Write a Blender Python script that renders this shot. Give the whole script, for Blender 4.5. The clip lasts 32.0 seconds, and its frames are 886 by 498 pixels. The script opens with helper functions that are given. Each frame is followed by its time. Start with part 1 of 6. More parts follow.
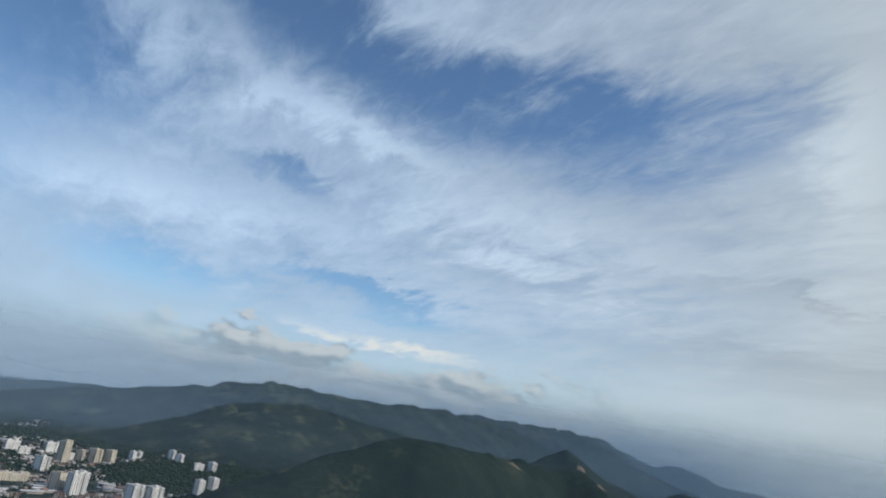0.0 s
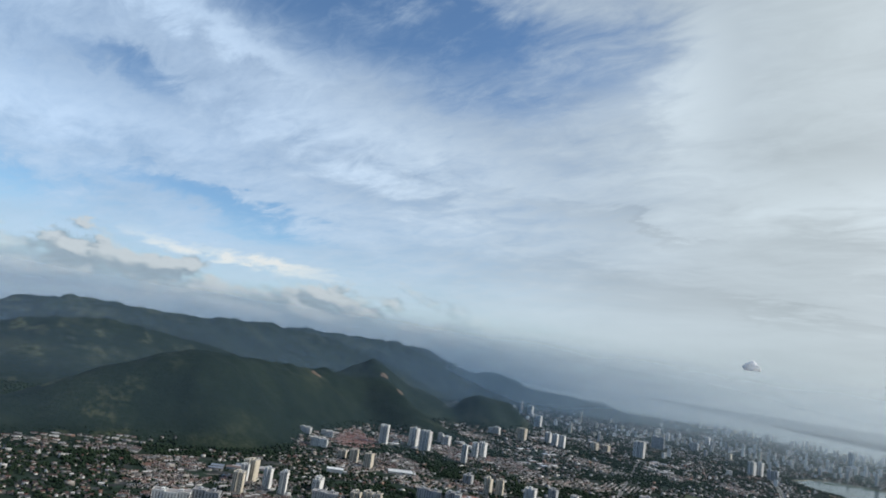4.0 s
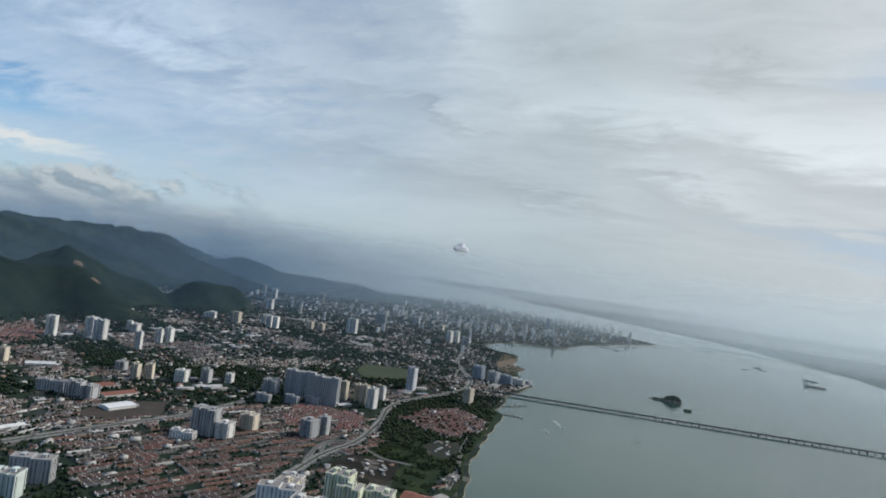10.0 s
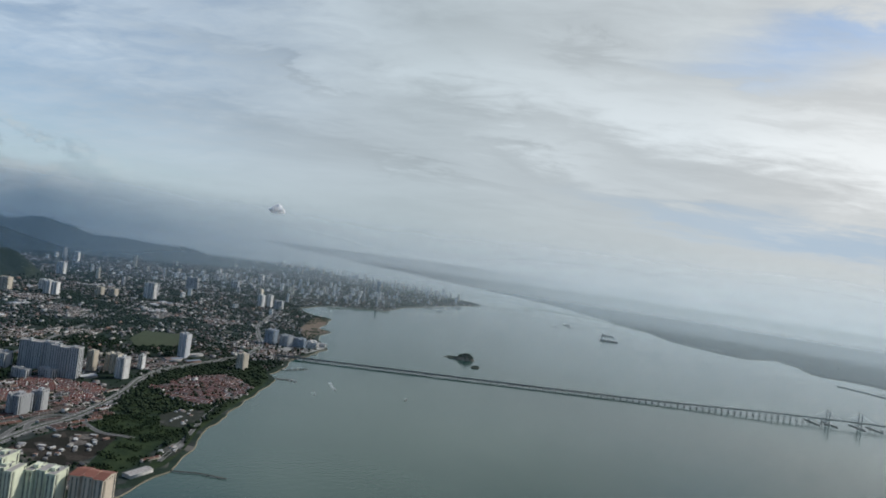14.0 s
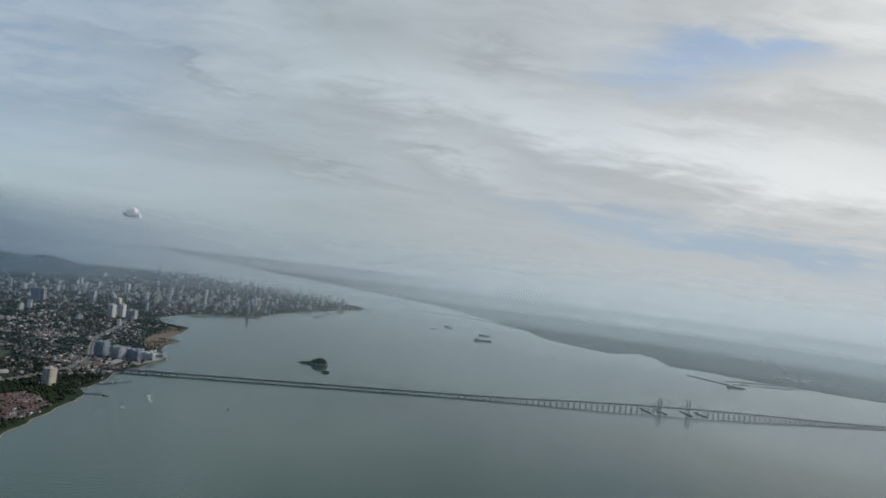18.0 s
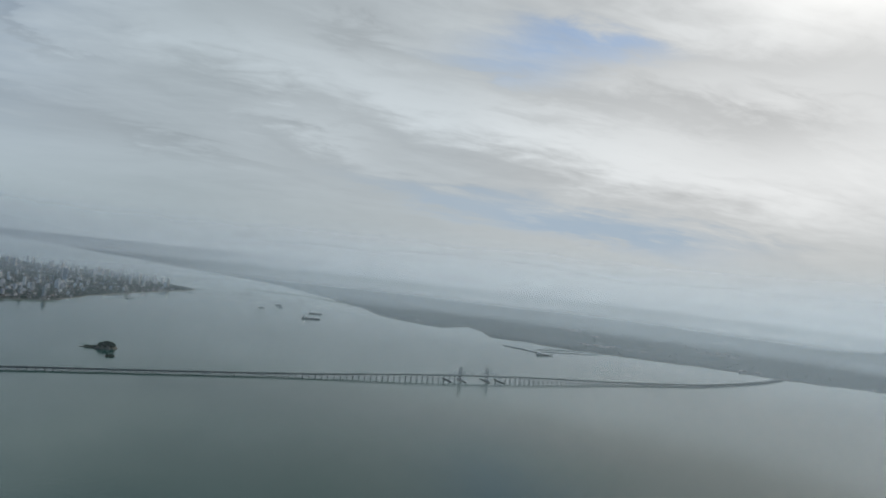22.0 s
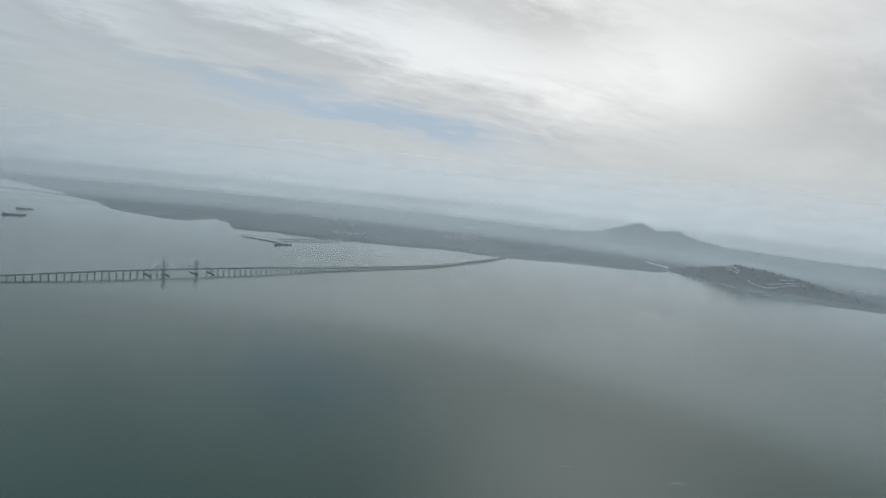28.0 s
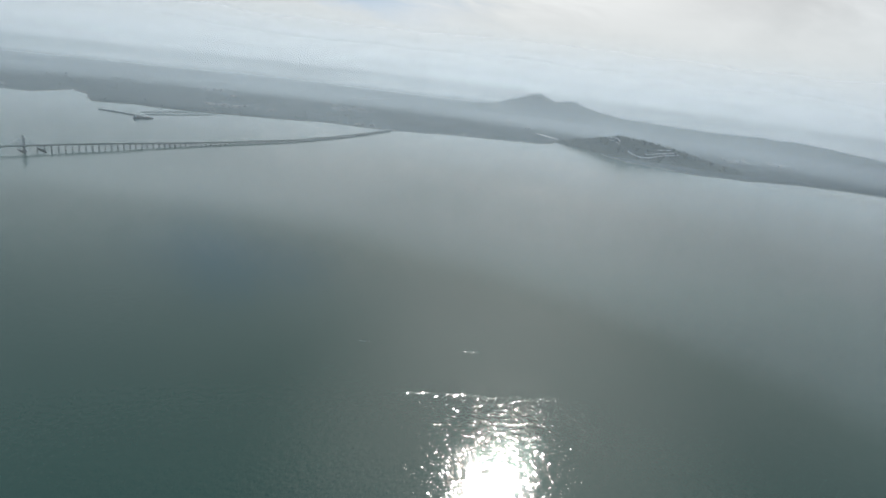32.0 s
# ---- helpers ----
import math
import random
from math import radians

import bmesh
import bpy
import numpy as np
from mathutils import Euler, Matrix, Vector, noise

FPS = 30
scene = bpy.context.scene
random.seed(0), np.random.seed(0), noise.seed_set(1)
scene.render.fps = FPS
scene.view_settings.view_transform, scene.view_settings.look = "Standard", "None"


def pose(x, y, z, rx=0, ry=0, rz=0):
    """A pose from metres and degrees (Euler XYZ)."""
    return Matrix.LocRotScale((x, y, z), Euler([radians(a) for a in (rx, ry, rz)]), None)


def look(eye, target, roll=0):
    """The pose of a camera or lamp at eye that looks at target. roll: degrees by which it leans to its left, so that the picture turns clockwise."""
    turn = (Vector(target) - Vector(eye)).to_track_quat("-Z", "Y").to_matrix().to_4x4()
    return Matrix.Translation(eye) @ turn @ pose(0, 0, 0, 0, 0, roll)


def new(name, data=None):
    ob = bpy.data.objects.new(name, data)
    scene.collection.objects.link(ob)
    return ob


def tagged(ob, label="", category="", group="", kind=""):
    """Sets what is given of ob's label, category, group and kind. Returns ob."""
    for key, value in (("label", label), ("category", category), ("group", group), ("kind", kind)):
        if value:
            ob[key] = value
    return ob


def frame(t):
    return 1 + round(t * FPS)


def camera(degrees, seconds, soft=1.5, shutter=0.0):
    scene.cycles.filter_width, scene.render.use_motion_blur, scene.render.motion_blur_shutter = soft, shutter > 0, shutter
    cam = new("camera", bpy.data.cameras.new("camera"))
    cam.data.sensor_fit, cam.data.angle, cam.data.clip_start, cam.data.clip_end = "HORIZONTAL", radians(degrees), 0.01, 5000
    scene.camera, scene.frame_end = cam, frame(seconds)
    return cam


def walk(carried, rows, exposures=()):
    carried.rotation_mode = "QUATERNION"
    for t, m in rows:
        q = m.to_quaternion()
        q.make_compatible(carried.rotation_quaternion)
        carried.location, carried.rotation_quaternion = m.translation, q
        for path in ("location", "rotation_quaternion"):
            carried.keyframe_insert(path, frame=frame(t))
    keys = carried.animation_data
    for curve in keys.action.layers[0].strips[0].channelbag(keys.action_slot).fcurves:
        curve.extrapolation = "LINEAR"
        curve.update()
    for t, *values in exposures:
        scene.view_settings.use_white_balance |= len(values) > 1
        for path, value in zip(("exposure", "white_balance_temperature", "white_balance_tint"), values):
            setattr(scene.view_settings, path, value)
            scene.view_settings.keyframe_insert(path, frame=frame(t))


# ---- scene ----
# One unit stands for ten metres of the real strait: the lens ends 5000 units away, the far shore lies some 15 km off.
cam = camera(70.57, 32.0, soft=1.8)
PATH = [
    (0.0, -50.70, 47.71, 59.83, 105.45, -9.20, -7.53),
    (1.0, -41.25, 42.69, 60.57, 105.48, -9.35, -10.64),
    (2.0, -30.25, 37.97, 62.27, 105.98, -9.41, -13.45),
    (3.0, -19.96, 32.41, 63.89, 105.91, -8.92, -16.29),
    (3.5, -14.92, 29.64, 64.66, 103.56, -8.56, -18.60),
    (4.0, -9.94, 26.86, 65.46, 99.75, -8.44, -20.34),
    (4.5, -5.02, 24.02, 66.33, 95.60, -8.68, -21.57),
    (6.5, 16.33, 12.03, 70.68, 90.36, -8.67, -26.18),
    (7.0, 21.26, 9.17, 71.27, 92.28, -7.11, -29.00),
    (7.5, 26.12, 6.39, 71.80, 92.45, -6.44, -31.83),
    (8.0, 30.85, 3.57, 72.30, 91.97, -6.98, -33.87),
    (8.5, 35.48, 0.59, 72.79, 91.48, -7.31, -35.20),
    (9.0, 40.18, -2.58, 73.36, 91.68, -7.37, -36.57),
    (9.5, 44.98, -5.84, 74.05, 91.83, -7.32, -37.80),
    (10.0, 49.86, -9.14, 74.92, 91.90, -7.43, -39.23),
    (10.5, 54.68, -12.35, 75.85, 91.90, -7.55, -40.53),
    (11.0, 59.44, -15.49, 76.76, 91.84, -7.77, -41.95),
    (11.5, 64.19, -18.66, 77.52, 91.76, -7.99, -43.55),
    (12.0, 68.79, -22.05, 78.13, 91.46, -8.23, -45.35),
    (12.5, 73.24, -25.66, 78.62, 91.10, -8.06, -47.18),
    (13.0, 77.62, -29.44, 79.07, 90.76, -7.90, -48.94),
    (13.5, 82.02, -33.35, 79.38, 90.51, -7.90, -50.52),
    (14.0, 86.42, -37.33, 79.62, 90.29, -7.70, -52.05),
    (14.5, 90.78, -41.22, 79.89, 90.53, -7.47, -53.17),
    (16.5, 104.49, -59.37, 82.14, 92.24, -7.28, -55.61),
    (17.0, 107.45, -63.68, 82.68, 91.96, -7.00, -57.14),
    (17.5, 110.56, -68.00, 83.26, 91.75, -6.82, -58.67),
    (18.0, 113.69, -72.33, 83.81, 91.67, -6.67, -60.18),
    (18.5, 116.74, -76.72, 84.33, 91.58, -6.58, -61.61),
    (19.0, 119.76, -81.20, 84.65, 91.49, -6.45, -63.19),
    (19.5, 122.71, -85.79, 84.76, 91.36, -6.26, -64.66),
    (20.0, 125.49, -90.39, 84.77, 91.28, -6.27, -66.02),
    (20.5, 127.91, -95.02, 84.73, 91.20, -5.99, -67.45),
    (21.0, 129.91, -99.70, 84.74, 91.15, -5.93, -69.05),
    (21.5, 131.58, -104.46, 84.91, 91.19, -6.15, -70.93),
    (22.0, 133.10, -109.36, 85.27, 91.20, -6.29, -72.73),
    (22.5, 134.68, -114.43, 85.81, 91.13, -6.54, -74.23),
    (23.0, 136.34, -119.57, 86.47, 91.06, -6.70, -75.87),
    (23.5, 138.11, -124.72, 87.16, 90.70, -6.62, -77.58),
    (24.0, 139.91, -129.84, 87.75, 90.40, -6.59, -79.25),
    (24.5, 141.57, -134.83, 88.18, 90.02, -6.50, -80.88),
    (25.0, 143.06, -139.74, 88.48, 89.43, -6.47, -82.55),
    (25.5, 144.42, -144.67, 88.72, 88.60, -6.55, -84.20),
    (27.5, 148.02, -165.92, 89.44, 84.25, -6.18, -89.90),
    (28.0, 148.66, -171.18, 89.75, 83.20, -6.17, -90.96),
    (28.5, 149.31, -176.41, 90.09, 81.97, -6.09, -91.81),
    (29.0, 150.00, -181.64, 90.46, 81.37, -6.00, -92.52),
    (29.5, 150.71, -186.81, 90.84, 80.44, -6.21, -93.40),
    (30.0, 151.38, -191.90, 91.23, 78.79, -6.37, -94.38),
    (30.5, 152.16, -197.02, 91.63, 77.02, -6.34, -95.48),
    (31.0, 152.95, -202.11, 92.03, 75.30, -6.42, -96.36),
    (31.5, 153.91, -207.33, 92.44, 73.75, -6.79, -97.22),
    (32.0, 154.93, -212.57, 92.84, 72.50, -6.59, -98.21),
]
EXPOSURES = [(0.0, 0.04), (4.0, 0.16), (8.0, 0.09), (14.0, -0.01), (17.0, -0.19), (21.0, -0.24), (25.0, -0.18), (28.0, -0.10), (30.0, -0.02), (31.0, 0.17), (32.0, 0.22)]
walk(cam, [(t, pose(*p)) for t, *p in PATH], EXPOSURES)

# ---- node helpers, world and sun ----
SUN_EL, SUN_AZ = radians(38.8), radians(-19.0)          # azimuth counted from +x
SUN_DIR = Vector((math.cos(SUN_EL) * math.cos(SUN_AZ), math.cos(SUN_EL) * math.sin(SUN_AZ), math.sin(SUN_EL)))


class Nodes:
    """A short hand for wiring node trees."""

    def __init__(self, tree):
        self.tree = tree
        tree.nodes.clear()

    def put(self, kind, ins=None, **props):
        n = self.tree.nodes.new(kind)
        if "operation" in props:
            n.operation = props["operation"]
        if "use_clamp" in props:
            n.use_clamp = props["use_clamp"]
        if "interpolation_type" in props:
            n.interpolation_type = props["interpolation_type"]
        if "vector_type" in props:
            n.vector_type = props["vector_type"]
        if "data_type" in props:
            n.data_type, n.blend_type = props["data_type"], props["blend_type"]
        for k, v in (ins or {}).items():
            s = n.inputs[k]
            if isinstance(v, bpy.types.NodeSocket):
                self.tree.links.new(v, s)
            else:
                s.default_value = v
        return n

    def math(self, op, a, b=0.0, c=0.0, clamp=False):
        return self.put("ShaderNodeMath", {0: a, 1: b, 2: c}, operation=op, use_clamp=clamp).outputs[0]

    def vmath(self, op, a, b=(0, 0, 0), scale=1.0):
        n = self.put("ShaderNodeVectorMath", {0: a, 1: b}, operation=op)
        if op == "SCALE":
            s = n.inputs["Scale"]
            if isinstance(scale, bpy.types.NodeSocket):
                self.tree.links.new(scale, s)
            else:
                s.default_value = scale
        return n.outputs["Value" if op in ("DOT_PRODUCT", "LENGTH", "DISTANCE") else "Vector"]

    def noise(self, vec, scale, detail=4.0, rough=0.55, distortion=0.0):
        return self.put("ShaderNodeTexNoise", {"Vector": vec, "Scale": scale, "Detail": detail, "Roughness": rough, "Distortion": distortion}).outputs["Fac"]

    def smooth(self, x, lo, hi, a=0.0, b=1.0):
        return self.put("ShaderNodeMapRange", {"Value": x, "From Min": lo, "From Max": hi, "To Min": a, "To Max": b}, interpolation_type="SMOOTHSTEP").outputs[0]

    def mix(self, fac, a, b, blend="MIX"):
        n = self.put("ShaderNodeMix", data_type="RGBA", blend_type=blend)
        for s, v in ((n.inputs[0], fac), (n.inputs[6], a), (n.inputs[7], b)):
            if isinstance(v, bpy.types.NodeSocket):
                self.tree.links.new(v, s)
            else:
                s.default_value = v if s is n.inputs[0] else (*v, 1.0)
        return n.outputs[2]

    def ramp(self, fac, stops, step=False):
        n = self.put("ShaderNodeValToRGB", {"Fac": fac})
        n.color_ramp.interpolation = "CONSTANT" if step else "LINEAR"
        el = n.color_ramp.elements
        while len(el) < len(stops):
            el.new(0.5)
        for e, (p, c) in zip(el, stops):
            e.position, e.color = p, (*c, 1.0)
        return n.outputs["Color"]


# cloud forms by bearing and height, in degrees: bearing, height, half length, half width, lean, strength
CLEAR = [(-31, 24, 13, 6, -10, 0.5), (-16, 33, 17, 5.0, -12, 0.75), (7, 29, 17, 4.6, -4, 0.72), (26, 27, 15, 4.0, 0, 0.4), (-12, 18.3, 5.5, 1.8, -8, 0.38), (-1, 10.3, 11, 1.25, -1, 0.75),
         (-21, 8.4, 9, 2.6, 0, 0.55), (4, 8.6, 6, 1.1, 0, 0.5), (20, 23, 10, 1.8, -3, 0.30), (83, 20.2, 12, 2.4, 0, 0.55), (76, 17.8, 9, 1.6, -5, 0.36)]
BRIGHT = [(-20, 14.2, 20, 2.6, 2, 0.3), (-6, 25, 13, 1.7, -8, 0.3), (14, 17.5, 16, 3.5, -10, 0.3), (57, 15.0, 12, 3.2, -6, 0.5), (60, 10.2, 7, 1.3, -8, 0.32), (73, 13.6, 12, 2.8, -8, 0.5),
          (89, 10.8, 15, 3.3, -6, 0.75), (96, 16.5, 12, 2.4, -4, 0.45), (107, 9.0, 12, 5.0, 0, 0.6), (40, 26, 4, 6, 20, 0.25), (100, 24, 14, 5, 0, 0.4), (113, 15, 15, 6, 0, 0.45)]
DARK = [(38, 13.7, 6, 0.7, -8, 0.55), (49, 7.0, 9, 0.75, -4, 0.45), (12, 14.2, 9, 1.6, -6, 0.35), (30, 8.5, 14, 2.0, -4, 0.35), (28, 14.5, 10, 1.2, -6, 0.35), (63, 18.8, 6, 0.9, -6, 0.5),
        (66, 7.0, 11, 1.3, -6, 0.35), (58, 3.0, 16, 1.6, 0, 0.3), (124, 8, 9, 5, 0, 0.35)]
PALE_BLUE = [(74, 5.2, 12, 1.6, -8, 0.8), (88, 4.2, 13, 1.7, -10, 0.95), (95, 4.6, 8, 1.3, -8, 0.5)]


def build_world():
    w = bpy.data.worlds.new("sky")
    scene.world = w
    w.use_nodes = True
    n = Nodes(w.node_tree)
    d = n.vmath("NORMALIZE", n.put("ShaderNodeTexCoord").outputs["Generated"])
    xyz = n.put("ShaderNodeSeparateXYZ", {0: d})
    x, y, z = xyz.outputs
    up = n.math("MAXIMUM", z, 0.0)
    sky = n.put("ShaderNodeTexSky")
    sky.sky_type, sky.sun_disc, sky.sun_elevation, sky.sun_rotation = "NISHITA", False, SUN_EL, math.pi / 2 - SUN_AZ
    sky.altitude, sky.air_density, sky.dust_density, sky.ozone_density = 700.0, 1.0, 0.5, 2.0
    # the cloud deck, as a flat layer seen from below, drawn out into streaks
    deck = n.vmath("SCALE", d, scale=n.math("DIVIDE", 1.0, n.math("ADD", up, 0.17)))
    deck = n.vmath("MULTIPLY", deck, (1, 1, 0))
    streak = n.put("ShaderNodeMapping", {"Vector": deck, "Rotation": (0, 0, radians(-50)), "Scale": (1.25, 0.8, 1.0), "Location": (3.1, 1.7, 0)}, vector_type="TEXTURE").outputs[0]
    fine_v = n.put("ShaderNodeMapping", {"Vector": deck, "Rotation": (0, 0, radians(-62)), "Scale": (1.2, 0.6, 1.0), "Location": (0.4, 5.2, 0)}, vector_type="TEXTURE").outputs[0]
    mid = n.noise(streak, 1.5, 5.0, 0.55, 0.6)
    fine = n.noise(fine_v, 5.0, 7.0, 0.62, 0.5)
    tuft = n.noise(fine_v, 11.0, 6.0, 0.65, 0.9)
    # bearing and height, frayed by the same wind
    az = n.math("MULTIPLY", n.math("ARCTAN2", x, y), 180 / math.pi)
    el = n.math("MULTIPLY", n.math("ARCSINE", z), 180 / math.pi)
    fray = n.math("ADD", n.math("MULTIPLY", n.math("SUBTRACT", mid, 0.5), 9.0), n.math("MULTIPLY", n.math("SUBTRACT", fine, 0.5), 6.0))
    reach = n.smooth(el, -2.0, 22.0, 0.25, 1.0)
    at = n.put("ShaderNodeCombineXYZ", {0: n.math("ADD", az, n.math("MULTIPLY", fray, 1.4)), 1: n.math("ADD", el, n.math("MULTIPLY", fray, reach))}).outputs[0]

    def forms(rows):
        total = 0.0
        for a, e, l, h, lean, strength in rows:
            local = n.put("ShaderNodeMapping", {"Vector": at, "Location": (a, e, 0), "Rotation": (0, 0, radians(lean)), "Scale": (l * 1.25, h * 1.35, 1.0)}, vector_type="TEXTURE").outputs[0]
            total = n.math("ADD", total, n.smooth(n.vmath("LENGTH", local), 1.0, 0.1, 0.0, strength))
        return total

    clear, bright, dark, pale = forms(CLEAR), forms(BRIGHT), forms(DARK), forms(PALE_BLUE)
    round_sun = n.vmath("DOT_PRODUCT", n.vmath("NORMALIZE", n.vmath("MULTIPLY", d, (1, 1, 0))), (math.cos(SUN_AZ), math.sin(SUN_AZ), 0.0))
    grain = n.math("ADD", n.math("MULTIPLY", n.math("SUBTRACT", fine, 0.5), 1.5), n.math("ADD", n.math("MULTIPLY", n.math("SUBTRACT", tuft, 0.5), 0.9), n.math("SUBTRACT", mid, 0.5)))
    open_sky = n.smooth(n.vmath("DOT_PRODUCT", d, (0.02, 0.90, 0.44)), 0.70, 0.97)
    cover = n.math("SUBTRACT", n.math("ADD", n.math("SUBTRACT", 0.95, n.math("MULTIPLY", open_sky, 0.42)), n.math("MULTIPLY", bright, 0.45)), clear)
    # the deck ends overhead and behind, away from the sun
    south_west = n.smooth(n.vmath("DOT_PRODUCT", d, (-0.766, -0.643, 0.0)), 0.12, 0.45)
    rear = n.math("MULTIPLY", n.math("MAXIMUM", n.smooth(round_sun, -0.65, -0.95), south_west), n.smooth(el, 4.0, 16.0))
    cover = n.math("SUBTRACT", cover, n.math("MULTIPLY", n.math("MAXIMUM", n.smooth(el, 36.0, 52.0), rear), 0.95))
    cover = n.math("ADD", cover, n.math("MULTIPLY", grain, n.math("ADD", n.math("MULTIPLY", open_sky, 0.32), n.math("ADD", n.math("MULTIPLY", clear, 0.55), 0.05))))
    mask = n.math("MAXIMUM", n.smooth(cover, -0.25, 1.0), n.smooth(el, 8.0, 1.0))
    # cloud light: blue-white in the north, whiter round the sun
    turn = n.math("MULTIPLY_ADD", round_sun, 0.5, 0.5)
    cloud = n.ramp(turn, [(0.10, (0.42, 0.56, 0.74)), (0.32, (0.44, 0.56, 0.71)), (0.55, (0.465, 0.55, 0.63)), (0.75, (0.46, 0.53, 0.575)), (0.90, (0.54, 0.59, 0.62)), (1.0, (0.67, 0.68, 0.68))])
    lit = n.math("ADD", n.math("MULTIPLY", bright, 0.52), n.math("ADD", n.math("MULTIPLY", n.math("SUBTRACT", mid, 0.5), 0.5), n.math("MULTIPLY", n.math("SUBTRACT", fine, 0.5), n.smooth(el, 2.0, 20.0, 0.10, 0.36))))
    lit = n.math("SUBTRACT", n.math("ADD", lit, 1.0), n.math("MULTIPLY", dark, 0.24))
    cloud = n.vmath("SCALE", cloud, scale=n.math("MAXIMUM", n.math("MINIMUM", lit, 1.42), 0.55))
    # thin cloud glows round the sun
    near_sun = n.smooth(n.vmath("DOT_PRODUCT", d, tuple(SUN_DIR)), 0.915, 1.0)
    cloud = n.vmath("ADD", cloud, n.vmath("SCALE", (1.0, 0.97, 0.92), scale=n.math("MULTIPLY", n.math("POWER", near_sun, 1.5), 0.9)))
    cloud = n.mix(n.math("MULTIPLY", pale, 0.95, clamp=True), cloud, (0.42, 0.53, 0.65))
    # murk along the horizon
    haze = n.ramp(turn, [(0.10, (0.36, 0.50, 0.64)), (0.32, (0.44, 0.56, 0.66)), (0.55, (0.48, 0.58, 0.635)), (0.75, (0.43, 0.51, 0.55)), (0.90, (0.52, 0.575, 0.60)), (1.0, (0.60, 0.635, 0.64))])
    cloud = n.mix(n.math("MULTIPLY", n.smooth(el, 9.0, -1.0), n.math("SUBTRACT", 1.0, n.math("MULTIPLY", pale, 0.9, clamp=True))), cloud, haze)
    # heaps of cumulus standing behind the island's ridge
    west = n.math("MULTIPLY", n.smooth(az, -26.0, -12.0), n.smooth(az, 28.0, 13.0))
    crest = n.smooth(az, -18.0, 14.0, 5.6, 4.4)
    heap_v = n.vmath("MULTIPLY", d, (1.0, 1.0, 2.0))
    heap = n.noise(heap_v, 11.0, 7.0, 0.60, 0.0)
    shadow = n.noise(n.vmath("ADD", heap_v, (0.012, 0.0, 0.030)), 11.0, 7.0, 0.60, 0.0)
    depth = n.math("SUBTRACT", n.math("ADD", crest, n.math("MULTIPLY", n.math("SUBTRACT", heap, 0.5), 13.0)), el)
    heap_mask = n.math("MULTIPLY", n.smooth(depth, 0.0, 1.3, 0.0, 0.92), n.math("MULTIPLY", west, n.smooth(heap, 0.30, 0.52, 0.35, 1.0)))
    tone = n.smooth(n.math("SUBTRACT", heap, shadow), -0.07, 0.07)
    cloud = n.mix(heap_mask, cloud, n.mix(tone, (0.25, 0.31, 0.37), (0.51, 0.55, 0.575)))
    mask = n.math("MAXIMUM", mask, heap_mask)
    # a thin sunlit shelf along the tops of the heaps
    shelf = n.put("ShaderNodeMapping", {"Vector": at, "Location": (1.5, 5.9, 0), "Rotation": (0, 0, radians(-2.5)), "Scale": (13.0, 1.0, 1.0)}, vector_type="TEXTURE").outputs[0]
    shelf = n.math("MULTIPLY", n.smooth(n.vmath("LENGTH", shelf), 1.0, 0.2), n.smooth(depth, 1.2, -0.6))
    cloud = n.mix(n.math("MULTIPLY", shelf, 0.75), cloud, (0.84, 0.81, 0.74))
    mask = n.math("MAXIMUM", mask, n.math("MULTIPLY", shelf, 0.85))
    clear_sky = n.vmath("MULTIPLY", sky.outputs[0], (0.74, 0.89, 0.97))
    bg_sky = n.put("ShaderNodeBackground", {"Color": clear_sky, "Strength": 0.125})
    bg_cloud = n.put("ShaderNodeBackground", {"Color": cloud, "Strength": 1.0})
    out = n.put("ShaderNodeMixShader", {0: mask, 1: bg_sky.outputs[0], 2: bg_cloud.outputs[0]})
    n.put("ShaderNodeOutputWorld", {"Surface": out.outputs[0]})


build_world()
sun = new("sun", bpy.data.lights.new("sun", "SUN"))
sun.data.energy, sun.data.angle, sun.data.color = 3.3, radians(0.6), (1.0, 0.96, 0.90)
sun.matrix_world = look(SUN_DIR * 500, (0, 0, 0))

# ---- materials ----
def material(name):
    m = bpy.data.materials.new(name)
    m.use_nodes = True
    return m, Nodes(m.node_tree)


def finish(n, color, rough=0.8, metal=0.0, bump=None, strength=0.3, distance=0.1, sheen=0.25, **more):
    ins = {"Specular IOR Level": sheen, "Base Color": color if isinstance(color, bpy.types.NodeSocket) else (*color, 1.0), "Roughness": rough, "Metallic": metal}
    ins.update(more)
    if bump is not None:
        ins["Normal"] = n.put("ShaderNodeBump", {"Height": bump, "Strength": strength, "Distance": distance}).outputs[0]
    b = n.put("ShaderNodeBsdfPrincipled", ins)
    n.put("ShaderNodeOutputMaterial", {"Surface": b.outputs[0]})


def place(n):
    return n.put("ShaderNodeNewGeometry").outputs["Position"]


def paint(name, color, rough=0.7, vary=0.18, scale=0.6):
    """Weathered paint or render: broad stains and a fine grain."""
    m, n = material(name)
    p = place(n)
    stain = n.noise(p, scale, 5.0, 0.6)
    grain = n.noise(p, scale * 12, 3.0)
    streak = n.noise(n.vmath("MULTIPLY", p, (3.0, 3.0, 0.25)), scale * 2.5, 4.0)
    each = n.put("ShaderNodeObjectInfo").outputs["Random"]
    v = n.math("ADD", n.math("MULTIPLY", stain, 0.5), n.math("ADD", n.math("MULTIPLY", streak, 0.35), n.math("MULTIPLY", each, 0.25)))
    dark = tuple(c * (1 - 2 * vary) for c in color)
    c = n.mix(n.smooth(v, 0.25, 0.8), dark, color)
    finish(n, c, rough, bump=grain, strength=0.2, distance=0.02)
    return m


